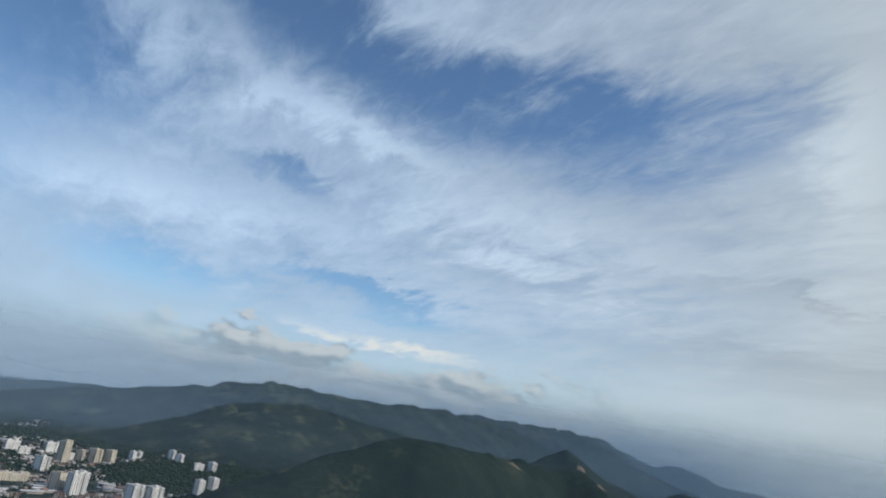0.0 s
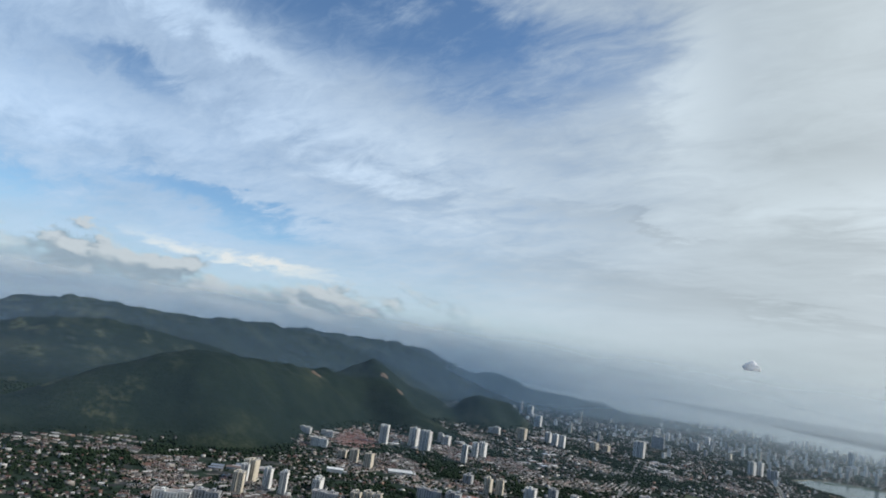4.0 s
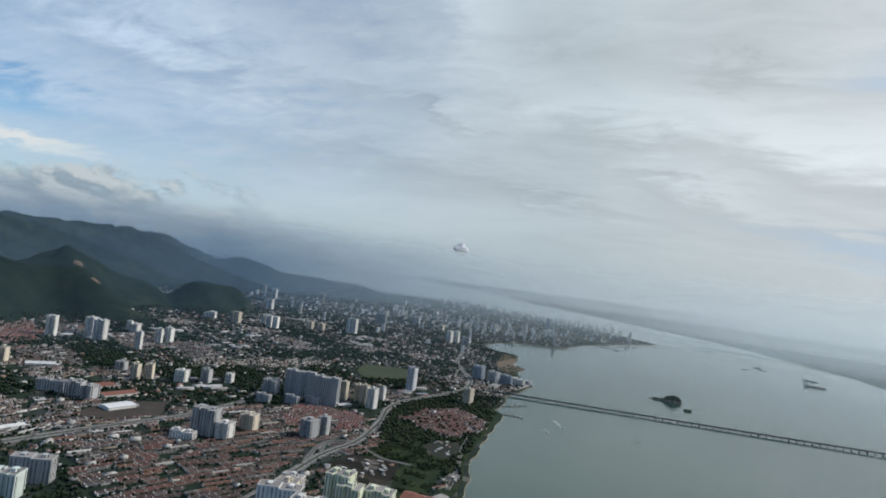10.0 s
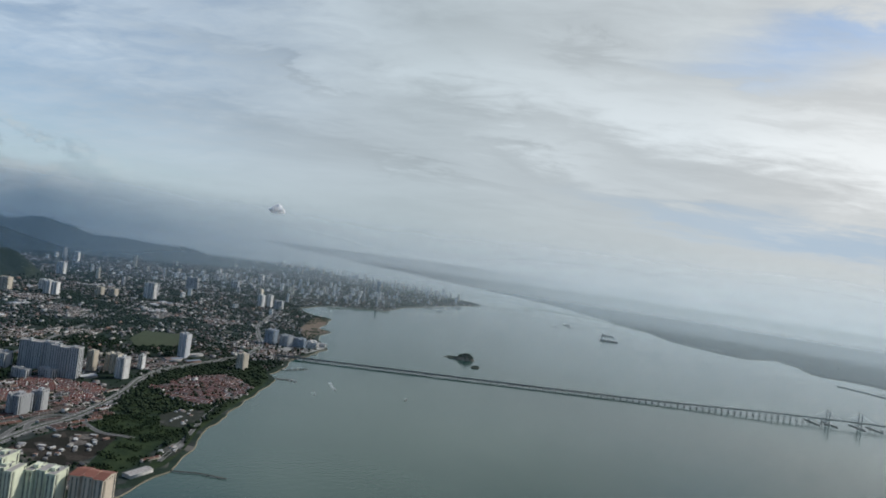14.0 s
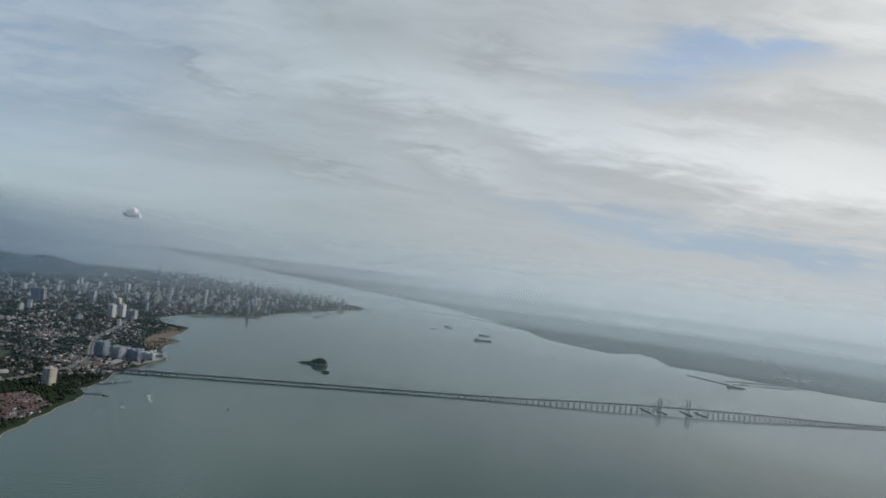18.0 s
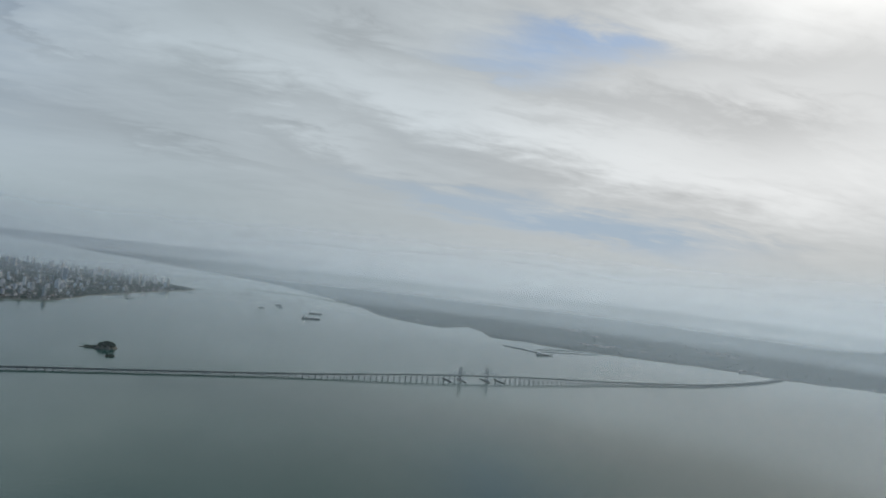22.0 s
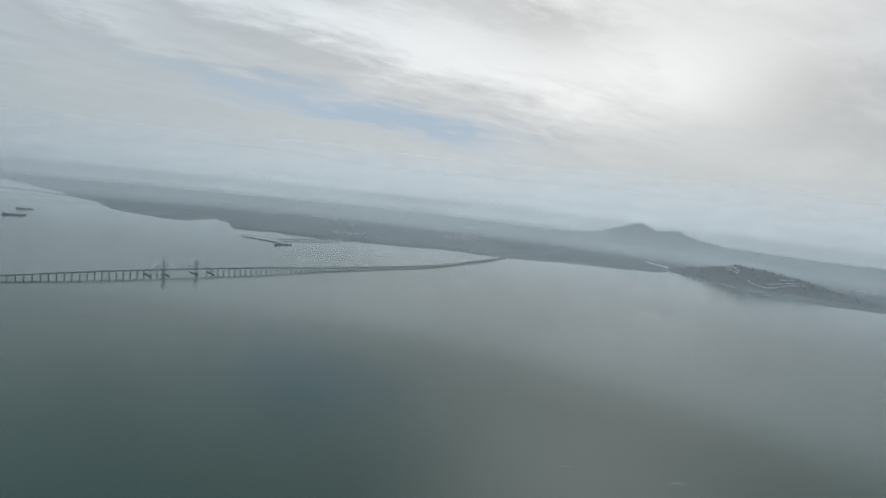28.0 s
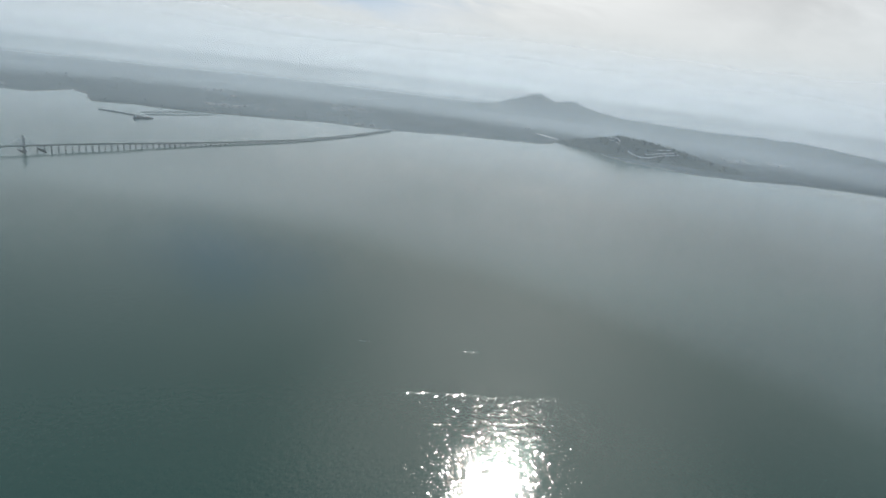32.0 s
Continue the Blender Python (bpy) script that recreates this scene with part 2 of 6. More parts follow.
def island_paint(name, stops, rough=0.75):
    """One of several paints for each piece, weathered."""
    m, n = material(name)
    g = n.put("ShaderNodeNewGeometry")
    c = n.ramp(g.outputs["Random Per Island"], stops, step=True)
    stain = n.noise(g.outputs["Position"], 1.4, 4.0, 0.6)
    c = n.mix(n.smooth(stain, 0.35, 0.75, 0.0, 0.5), c, (0.075, 0.058, 0.052))
    finish(n, c, rough, bump=n.noise(g.outputs["Position"], 9.0, 2.0), strength=0.3, distance=0.03)
    return m


def foliage(name, dark, light, scale=0.25):
    m, n = material(name)
    g = n.put("ShaderNodeNewGeometry")
    p = g.outputs["Position"]
    v = n.math("ADD", n.math("MULTIPLY", n.noise(p, scale, 4.0, 0.6), 0.8), n.math("MULTIPLY", g.outputs["Random Per Island"], 0.2))
    c = n.mix(n.smooth(v, 0.28, 0.75), dark, light)
    c = n.mix(n.smooth(n.noise(p, scale * 0.12, 3.0), 0.5, 0.75, 0.0, 0.5), c, tuple(q * 0.75 for q in light))
    finish(n, c, 0.9, bump=n.noise(p, scale * 10, 4.0, 0.65), strength=0.6, distance=0.4, sheen=0.05)
    return m


def water():
    m, n = material("sea_water")
    p = place(n)
    body = n.noise(n.vmath("MULTIPLY", p, (1, 1, 0)), 0.006, 4.0, 0.55, 0.6)
    c = n.mix(n.smooth(body, 0.35, 0.7), (0.007, 0.038, 0.030), (0.009, 0.044, 0.035))
    # silt stirred up along the island shore
    off = n.vmath("LENGTH", n.vmath("MULTIPLY", n.vmath("SUBTRACT", p, (270.0, 150.0, 0.0)), (0.7, 1.0, 0.0)))
    silt = n.smooth(n.math("ADD", off, n.math("MULTIPLY", n.noise(p, 0.012, 4.0, 0.6), 120.0)), 190.0, 90.0)
    c = n.mix(n.math("MULTIPLY", silt, 0.5), c, (0.085, 0.125, 0.098))
    # small wind waves, each a facet that catches the sun on its own
    cells = n.put("ShaderNodeTexVoronoi", {"Vector": n.vmath("MULTIPLY", p, (1.0, 1.0, 0.0)), "Scale": 4.4})
    tilt = n.put("ShaderNodeSeparateXYZ", {0: cells.outputs["Color"]})
    gust = n.smooth(n.vmath("DISTANCE", p, (270.0, -230.0, 0.0)), 270.0, 130.0)
    # a tide line, with livelier water inside it, and a short ruffled streak farther out
    spot = n.put("ShaderNodeSeparateXYZ", {0: p}).outputs
    east = n.math("ADD", spot["X"], n.math("MULTIPLY", n.math("SUBTRACT", n.noise(p, 0.12, 3.0, 0.6), 0.5), 5.0))
    inner = n.smooth(east, 310.5, 308.5, 0.45, 1.0)
    tide = n.smooth(n.math("ABSOLUTE", n.math("SUBTRACT", east, 309.4)), 1.5, 0.2)
    tide = n.math("MULTIPLY", tide, n.smooth(n.math("ABSOLUTE", n.math("ADD", spot["Y"], 241.5)), 14.5, 10.0))
    ruffle = n.smooth(n.vmath("LENGTH", n.vmath("MULTIPLY", n.vmath("SUBTRACT", p, (337.0, -259.7, 0.0)), (0.8, 0.25, 0.0))), 1.0, 0.5)
    steep = n.math("ADD", n.math("MULTIPLY", inner, n.math("MULTIPLY", n.math("POWER", tilt.outputs[2], 1.7), 0.15)), n.math("ADD", n.math("MULTIPLY", tide, 0.20), n.math("MULTIPLY", ruffle, 0.34)))
    lean = n.vmath("SCALE", n.vmath("MULTIPLY", n.vmath("SUBTRACT", cells.outputs["Color"], (0.5, 0.5, 0.5)), (1.0, 1.0, 0.0)), scale=n.math("MULTIPLY", gust, steep))
    swell = n.put("ShaderNodeBump", {"Height": n.noise(p, 0.45, 3.0, 0.6), "Strength": 1.0, "Distance": 0.07}).outputs[0]
    facet = n.vmath("NORMALIZE", n.vmath("ADD", swell, lean))
    calm = n.smooth(n.noise(n.vmath("MULTIPLY", p, (1.0, 2.2, 1.0)), 0.03, 4.0), 0.3, 0.75, 0.055, 0.08)
    calm = n.math("ADD", calm, n.math("MULTIPLY", n.math("SUBTRACT", 1.0, gust), 0.06))
    finish(n, c, calm, sheen=0.5, IOR=1.45, Normal=facet)
    return m


def land(name, green, built, bare=(0.24, 0.21, 0.17)):
    """Town and garden ground seen from the air: lawns, yards, tarmac and bare lots."""
    m, n = material(name)
    p = place(n)
    flat = n.vmath("MULTIPLY", p, (1, 1, 0))
    lots = n.put("ShaderNodeTexVoronoi", {"Vector": flat, "Scale": 0.22}).outputs["Color"]
    tone = n.put("ShaderNodeSeparateColor", {0: lots}).outputs[0]
    c = n.ramp(tone, [(0.0, green), (0.35, tuple(q * 1.5 for q in green)), (0.55, built), (0.75, tuple(q * 0.6 for q in built)), (0.9, bare)], step=True)
    patch = n.noise(flat, 0.025, 4.0, 0.6)
    c = n.mix(n.smooth(patch, 0.42, 0.58), c, green)
    c = n.mix(n.smooth(n.noise(flat, 0.9, 4.0, 0.65), 0.35, 0.7, 0.0, 0.6), c, tuple(q * 0.6 for q in green))
    finish(n, c, 0.95, bump=n.noise(p, 1.5, 4.0), strength=0.5, distance=0.3, sheen=0.08)
    return m


def hill_material():
    m, n = material("forest_slope")
    p = place(n)
    v = n.noise(p, 0.035, 5.0, 0.6)
    c = n.mix(n.smooth(v, 0.35, 0.7), (0.010, 0.019, 0.016), (0.019, 0.030, 0.022))
    c = n.mix(n.smooth(n.noise(p, 0.020, 4.0, 0.6), 0.54, 0.70, 0.0, 0.75), c, (0.046, 0.056, 0.034))
    # clearings and orchards on the western slopes
    west = n.smooth(n.put("ShaderNodeSeparateXYZ", {0: p}).outputs["X"], 10.0, -60.0, 0.0, 0.6)
    c = n.mix(n.math("MULTIPLY", west, n.smooth(n.noise(p, 0.045, 5.0, 0.65), 0.55, 0.66)), c, (0.085, 0.092, 0.048))
    c = n.mix(n.smooth(n.noise(p, 0.35, 4.0, 0.7), 0.4, 0.65, 0.0, 0.6), c, (0.009, 0.019, 0.013))
    finish(n, c, 0.95, bump=n.noise(p, 0.5, 5.0, 0.7), strength=0.8, distance=1.2, sheen=0.05)
    return m


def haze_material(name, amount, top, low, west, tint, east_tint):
    """Distance haze put into a tinted sheet: a thin veil that scatters daylight, thickest some way above the water."""
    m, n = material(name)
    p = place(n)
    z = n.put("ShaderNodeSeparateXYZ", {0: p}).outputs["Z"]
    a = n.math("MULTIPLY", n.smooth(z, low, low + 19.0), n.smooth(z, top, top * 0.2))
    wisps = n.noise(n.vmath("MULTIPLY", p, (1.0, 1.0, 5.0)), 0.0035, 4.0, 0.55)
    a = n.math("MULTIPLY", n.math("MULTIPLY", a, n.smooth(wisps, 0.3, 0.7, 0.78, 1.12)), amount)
    # amount and tint chosen by bearing, to pale hills and eastern shore like haze
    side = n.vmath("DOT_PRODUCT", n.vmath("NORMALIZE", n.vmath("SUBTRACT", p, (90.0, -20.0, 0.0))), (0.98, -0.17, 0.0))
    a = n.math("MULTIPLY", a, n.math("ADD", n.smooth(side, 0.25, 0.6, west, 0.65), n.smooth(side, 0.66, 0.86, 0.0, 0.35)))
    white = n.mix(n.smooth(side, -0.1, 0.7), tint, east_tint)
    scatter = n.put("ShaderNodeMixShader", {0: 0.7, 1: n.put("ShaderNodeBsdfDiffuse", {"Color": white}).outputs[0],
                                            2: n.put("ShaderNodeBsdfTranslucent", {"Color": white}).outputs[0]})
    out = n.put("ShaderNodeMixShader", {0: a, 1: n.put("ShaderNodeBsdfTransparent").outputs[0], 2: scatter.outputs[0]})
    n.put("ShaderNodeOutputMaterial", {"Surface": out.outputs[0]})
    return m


SEA = water()
TOWN = land("town_ground", (0.020, 0.033, 0.023), (0.065, 0.068, 0.070), (0.15, 0.14, 0.125))
BUSHLAND = foliage("bush_ground", (0.015, 0.027, 0.015), (0.036, 0.052, 0.023), 0.12)
# mainland ground bluer than the town's: distance haze put into its base colour
HAZED_FARLAND = land("mainland_ground_haze_blue", (0.018, 0.033, 0.038), (0.036, 0.048, 0.057), (0.070, 0.077, 0.083))
SLOPE = hill_material()
CLAY = paint("reclaimed_clay", (0.145, 0.105, 0.070), 0.95, 0.3, 0.06)
SAND = paint("sand_bank", (0.20, 0.175, 0.125), 0.95, 0.2, 0.08)
EARTH = paint("bare_earth", (0.078, 0.064, 0.053), 0.95, 0.25, 0.15)
LAWN = paint("playing_field_grass", (0.056, 0.074, 0.036), 0.95, 0.2, 0.05)
SCRUB = foliage("scrub", (0.026, 0.044, 0.022), (0.058, 0.082, 0.036), 0.06)
TREES = foliage("tree_crowns", (0.010, 0.021, 0.014), (0.028, 0.044, 0.024), 0.15)
MANGROVE = foliage("mangrove_crowns", (0.018, 0.030, 0.019), (0.040, 0.054, 0.030), 0.12)
DIRT = paint("red_hill_soil", (0.22, 0.16, 0.115), 0.95, 0.25, 0.15)
JUNGLE = foliage("jungle_crowns", (0.009, 0.020, 0.013), (0.020, 0.035, 0.020), 0.05)
ASPHALT = paint("asphalt", (0.14, 0.135, 0.13), 0.9, 0.2, 0.3)
PIERS = paint("wet_dark_concrete", (0.065, 0.07, 0.07), 0.85, 0.2, 0.3)
TARMAC = paint("dark_tarmac", (0.10, 0.10, 0.10), 0.9, 0.2, 0.3)
CONCRETE = paint("concrete", (0.30, 0.30, 0.28), 0.85, 0.2, 0.3)
WEATHERED = paint("weathered_concrete", (0.15, 0.172, 0.168), 0.9, 0.2, 0.2)
MARKING = paint("road_marking", (0.7, 0.7, 0.66), 0.8, 0.1)
STYLE = {"white": paint("white_render", (0.76, 0.75, 0.71)), "cream": paint("cream_render", (0.66, 0.59, 0.47)),
         "grey": paint("grey_render", (0.43, 0.44, 0.44)), "green": paint("pale_green_render", (0.62, 0.69, 0.65)),
         "yellow": paint("yellow_render", (0.68, 0.63, 0.45)), "stripe": paint("striped_render", (0.60, 0.61, 0.62)),
         "blue": paint("blue_grey_cladding", (0.30, 0.36, 0.42)), "lime": paint("lime_render", (0.66, 0.69, 0.53)),
         "orange": paint("apricot_render", (0.68, 0.58, 0.46)), "dark": paint("brown_render", (0.16, 0.13, 0.11))}
GLASS = paint("window_glass", (0.06, 0.068, 0.074), 0.25, 0.2, 0.8)
ROOFTOP = paint("flat_roof", (0.34, 0.32, 0.30), 0.9, 0.25, 0.5)
REDROOF = paint("red_metal_roof", (0.27, 0.11, 0.075), 0.6)
WHITEROOF = paint("white_metal_roof", (0.70, 0.70, 0.68), 0.55)
TILES = island_paint("clay_roof_tiles", [(0.0, (0.10, 0.046, 0.037)), (0.22, (0.055, 0.035, 0.031)), (0.48, (0.14, 0.070, 0.049)), (0.56, (0.050, 0.040, 0.038)), (0.76, (0.075, 0.078, 0.082)), (0.93, (0.46, 0.45, 0.43))])
WALLS = island_paint("house_walls", [(0.0, (0.52, 0.51, 0.48)), (0.3, (0.36, 0.32, 0.26)), (0.55, (0.28, 0.28, 0.27)), (0.8, (0.74, 0.73, 0.70))])
BLOCKS = island_paint("town_blocks", [(0.0, (0.42, 0.42, 0.40)), (0.3, (0.30, 0.28, 0.25)), (0.5, (0.24, 0.24, 0.24)), (0.75, (0.55, 0.54, 0.51)), (0.88, (0.26, 0.16, 0.12))])
STEEL = paint("grey_steel", (0.34, 0.35, 0.36), 0.5)
HULL = paint("dark_hull", (0.05, 0.055, 0.06), 0.5)
DECKRED = paint("deck_paint", (0.22, 0.11, 0.08), 0.6)
FOAM = paint("wake_foam", (0.40, 0.45, 0.44), 0.9, 0.15, 0.4)

# ---- mesh helpers ----
class Geo:
    """Collects corners and faces for one mesh."""

    def __init__(self):
        self.v, self.f, self.m = [], [], []

    def add(self, verts, faces, mat=0):
        o = len(self.v)
        self.v += [tuple(p) for p in verts]
        self.f += [tuple(i + o for i in q) for q in faces]
        self.m += [mat] * len(faces)
        return self

    def box(self, x0, y0, z0, x1, y1, z1, mat=0):
        p = [(x, y, z) for z in (z0, z1) for y in (y0, y1) for x in (x0, x1)]
        return self.add(p, [(0, 2, 3, 1), (4, 5, 7, 6), (0, 1, 5, 4), (2, 6, 7, 3), (0, 4, 6, 2), (1, 3, 7, 5)], mat)

    def frustum(self, x, y, z0, z1, r0, r1, n=8, mat=0, sx=1.0, sy=1.0):
        p = [(x + r * sx * math.cos(2 * math.pi * (i + .5) / n), y + r * sy * math.sin(2 * math.pi * (i + .5) / n), z) for r, z in ((r0, z0), (r1, z1)) for i in range(n)]
        f = [(i, (i + 1) % n, n + (i + 1) % n, n + i) for i in range(n)] + [tuple(range(n - 1, -1, -1)), tuple(range(n, 2 * n))]
        return self.add(p, f, mat)

    def gable(self, l, w, h, rise, over=0.08):
        """A house: walls (0) and a ridged roof (1) with eaves, centred on the origin."""
        a, b = l / 2, w / 2
        self.add([(-a, -b, 0), (a, -b, 0), (a, b, 0), (-a, b, 0), (-a, -b, h), (a, -b, h), (a, b, h), (-a, b, h), (-a, 0, h + rise), (a, 0, h + rise)],
                 [(0, 1, 5, 4), (2, 3, 7, 6), (1, 2, 6, 9, 5), (3, 0, 4, 8, 7)], 0)
        a, b, e = a + over, b + over, h - rise * over / b
        self.add([(-a, -b, e), (a, -b, e), (a, 0, h + rise + .03), (-a, 0, h + rise + .03), (a, b, e), (-a, b, e)], [(0, 1, 2, 3), (3, 2, 4, 5)], 1)
        return self

    def mesh(self, name, *mats):
        me = bpy.data.meshes.new(name)
        me.from_pydata(self.v, [], self.f)
        for m in mats:
            me.materials.append(m)
        me.polygons.foreach_set("material_index", self.m)
        me.update()
        return me


def part(name, data, parent, label="", mat=None, at=None):
    me = data.mesh(name, mat) if isinstance(data, Geo) else data
    ob = new(name, me)
    ob.parent = parent
    if at is not None:
        ob.matrix_basis = at
    if label:
        ob["label"] = label
    return ob


def swarm(name, proto_v, proto_f, proto_m, xyz, scale, turn, mats, shape=None):
    """Many small copies of a piece joined into one mesh (kind stuff)."""
    pv, n, k = np.array(proto_v, float), len(xyz), len(proto_v)
    c, s = np.cos(turn)[:, None], np.sin(turn)[:, None]
    q = pv[None] * (scale[:, None, :] if scale.ndim == 2 else scale[:, None, None])
    out = np.stack([q[..., 0] * c - q[..., 1] * s, q[..., 0] * s + q[..., 1] * c, q[..., 2]], -1) + xyz[:, None, :]
    me = bpy.data.meshes.new(name)
    sizes = np.array([len(f) for f in proto_f])
    flat = np.concatenate([np.array(f) for f in proto_f])
    loops = (flat[None] + (np.arange(n) * k)[:, None]).ravel()
    me.vertices.add(n * k)
    me.vertices.foreach_set("co", out.astype(np.float32).ravel())
    me.loops.add(len(loops))
    me.loops.foreach_set("vertex_index", loops.astype(np.int32))
    starts = np.concatenate([[0], np.cumsum(np.tile(sizes, n))[:-1]])
    me.polygons.add(n * len(sizes))
    me.polygons.foreach_set("loop_start", starts.astype(np.int32))
    me.polygons.foreach_set("material_index", np.tile(np.array(proto_m, np.int32), n))
    for m in mats:
        me.materials.append(m)
    me.update(calc_edges=True)
    me.validate()
    return tagged(new(name, me), kind="stuff")


RNG = np.random.default_rng(11)


def lattice(x, y, seed=0):
    xi, yi = np.floor(x).astype(np.int64), np.floor(y).astype(np.int64)
    fx, fy = x - xi, y - yi
    fx, fy = fx * fx * (3 - 2 * fx), fy * fy * (3 - 2 * fy)

    def h(a, b):
        v = (a * 374761393 + b * 668265263 + seed * 2147483647) & 0xFFFFFFFF
        v = ((v ^ (v >> 13)) * 1274126177) & 0xFFFFFFFF
        return ((v ^ (v >> 16)) & 0xFFFF) / 65535.0
    return (h(xi, yi) * (1 - fx) + h(xi + 1, yi) * fx) * (1 - fy) + (h(xi, yi + 1) * (1 - fx) + h(xi + 1, yi + 1) * fx) * fy


def fbm(x, y, octaves=4, seed=0):
    x, y = np.asarray(x, float), np.asarray(y, float)
    return sum(lattice(x * 2 ** i + 17 * i, y * 2 ** i - 9 * i, seed + i) * 0.5 ** (i + 1) for i in range(octaves)) / (1 - 0.5 ** octaves)


# ---- lie of the land ----
GROUND = 0.3
BACK = [(-620, 960, 22, 150), (-420, 900, 31, 170), (-300, 830, 42, 190), (-144, 770, 73, 200), (-42, 800, 71, 180), (86, 960, 76, 190), (220, 1010, 79, 170), (324, 1046, 79, 150),
        (429, 1040, 45, 120), (477, 1074, 54, 110), (552, 1045, 31, 110), (640, 1055, 29, 100), (700, 1030, 18, 80), (819, 1271, 17, 100)]
FRONT = [(-95, 395, 14, 45), (-47, 435, 38, 62), (-17, 452, 50, 72), (30, 510, 45, 75), (70, 575, 41, 80), (105, 612, 40, 80), (141, 640, 47, 80), (205, 660, 28, 60)]
SPUR = [(141, 640, 46, 60), (155, 575, 31, 45), (185, 525, 8, 35)]
KNOB = [(268, 650, 32, 52), (305, 665, 29, 46)]
HEAD = [(922, -512, 8, 32), (890, -555, 21, 52), (858, -600, 15, 48), (826, -645, 4, 36)]
EAST = [(1325, -430, 9, 60), (1311, -493, 17, 60), (1296, -535, 34, 52), (1292, -560, 41, 50), (1288, -582, 36, 48), (1284, -600, 29, 48), (1279, -624, 35, 50), (1262, -660, 24, 58), (1240, -705, 16, 66), (1180, -830, 12, 95), (1120, -960, 16, 100), (1060, -1120, 12, 110)]


def ridge(x, y, chain):
    best = np.zeros_like(x)
    for (x0, y0, z0, w0), (x1, y1, z1, w1) in zip(chain, chain[1:]):
        dx, dy = x1 - x0, y1 - y0
        t = np.clip(((x - x0) * dx + (y - y0) * dy) / (dx * dx + dy * dy), 0, 1)
        d = np.hypot(x - x0 - t * dx, y - y0 - t * dy) / (w0 + t * (w1 - w0))
        best = np.maximum(best, (z0 + t * (z1 - z0)) * (1 - np.clip(d, 0, 1) ** 1.7) ** 1.8)
    return best


def height(x, y):
    x, y = np.asarray(x, float), np.asarray(y, float)
    wx = x + (fbm(x / 70, y / 70, 3, 3) - 0.5) * 40
    wy = y + (fbm(x / 70, y / 70, 3, 8) - 0.5) * 40
    calm = (ridge(x, y, BACK) ** 4 + ridge(x, y, FRONT) ** 4 + ridge(x, y, SPUR) ** 4 + ridge(x, y, KNOB) ** 4 + ridge(x, y, HEAD) ** 4 + ridge(x, y, EAST) ** 4) ** 0.25
    bent = (ridge(wx, wy, BACK) ** 4 + ridge(wx, wy, FRONT) ** 4 + ridge(wx, wy, SPUR) ** 4 + ridge(wx, wy, KNOB) ** 4 + ridge(wx, wy, HEAD) ** 4 + ridge(wx, wy, EAST) ** 4) ** 0.25
    h = 0.55 * calm + 0.45 * bent
    gully = np.abs(fbm(wx / 34, wy / 34, 4, 21) - 0.5) * 2
    return h * (0.93 + 0.17 * gully) + np.minimum(h, 6) * 0.35 * (fbm(x / 9, y / 9, 3, 5) - 0.5)


ISLAND = [(560, -900), (330, -300), (60, -170), (40, 60), (110, 108), (160, 126), (184, 139), (195, 143), (211, 157), (224, 172), (247, 191), (276, 212), (301, 231), (306, 243), (322, 252), (340, 268), (362, 277), (392, 292), (408, 318), (432, 345), (450, 353), (452, 372),
          (480, 392), (507, 417), (506, 446), (526, 488), (560, 500), (592, 505), (652, 474), (668, 486), (721, 508), (823, 524), (955, 546), (965, 560), (1012, 671), (1041, 833), (1020, 940), (1065, 1118), (1030, 1205), (930, 1330), (600, 1500), (0, 1500), (-900, 1400), (-1500, 600), (-1300, -300), (-700, -1000)]
ISLAND[0:3] = [(-300, -900), (-190, -500), (-60, -120)]
MAIN = [(1902, 2071), (1528, 1142), (1285, 600), (1135, 400), (1035, 292), (955, 226), (930, 168), (917, 126), (978, 106), (949, 81), (890, 57), (893, 5), (880, -71), (897, -177), (884, -268), (898, -343), (896, -455), (912, -472), (935, -488), (900, -505), (808, -524), (762, -580), (754, -679), (735, -770), (690, -1000),
        (600, -1500), (500, -2600), (900, -4200), (2800, -3700), (4300, -1500), (4600, 400), (3900, 2400), (2700, 3600)]


def rough_line(pts, seed, levels=3, amp=0.06, limit=260.0):
    rng = random.Random(seed)
    for level in range(levels):
        out = []
        for a, b in zip(pts, pts[1:] + pts[:1]):
            out.append(a)
            d = math.hypot(b[0] - a[0], b[1] - a[1])
            if 3.0 < d < limit or (d >= limit and level == 0):
                j = rng.uniform(-amp, amp) * min(d, 60)
                out.append(((a[0] + b[0]) / 2 - (b[1] - a[1]) / d * j, (a[1] + b[1]) / 2 + (b[0] - a[0]) / d * j))
        pts = out
    return pts


ISLAND_SHORE, MAIN_SHORE = rough_line(ISLAND, 4), rough_line(MAIN, 7, 4, 0.10)


def inside(x, y, poly):
    x, y = np.asarray(x, float), np.asarray(y, float)
    c = np.zeros(x.shape, bool)
    for (x0, y0), (x1, y1) in zip(poly, poly[1:] + poly[:1]):
        if y0 != y1:
            c ^= ((y0 > y) != (y1 > y)) & (x < (x1 - x0) * (y - y0) / (y1 - y0) + x0)
    return c


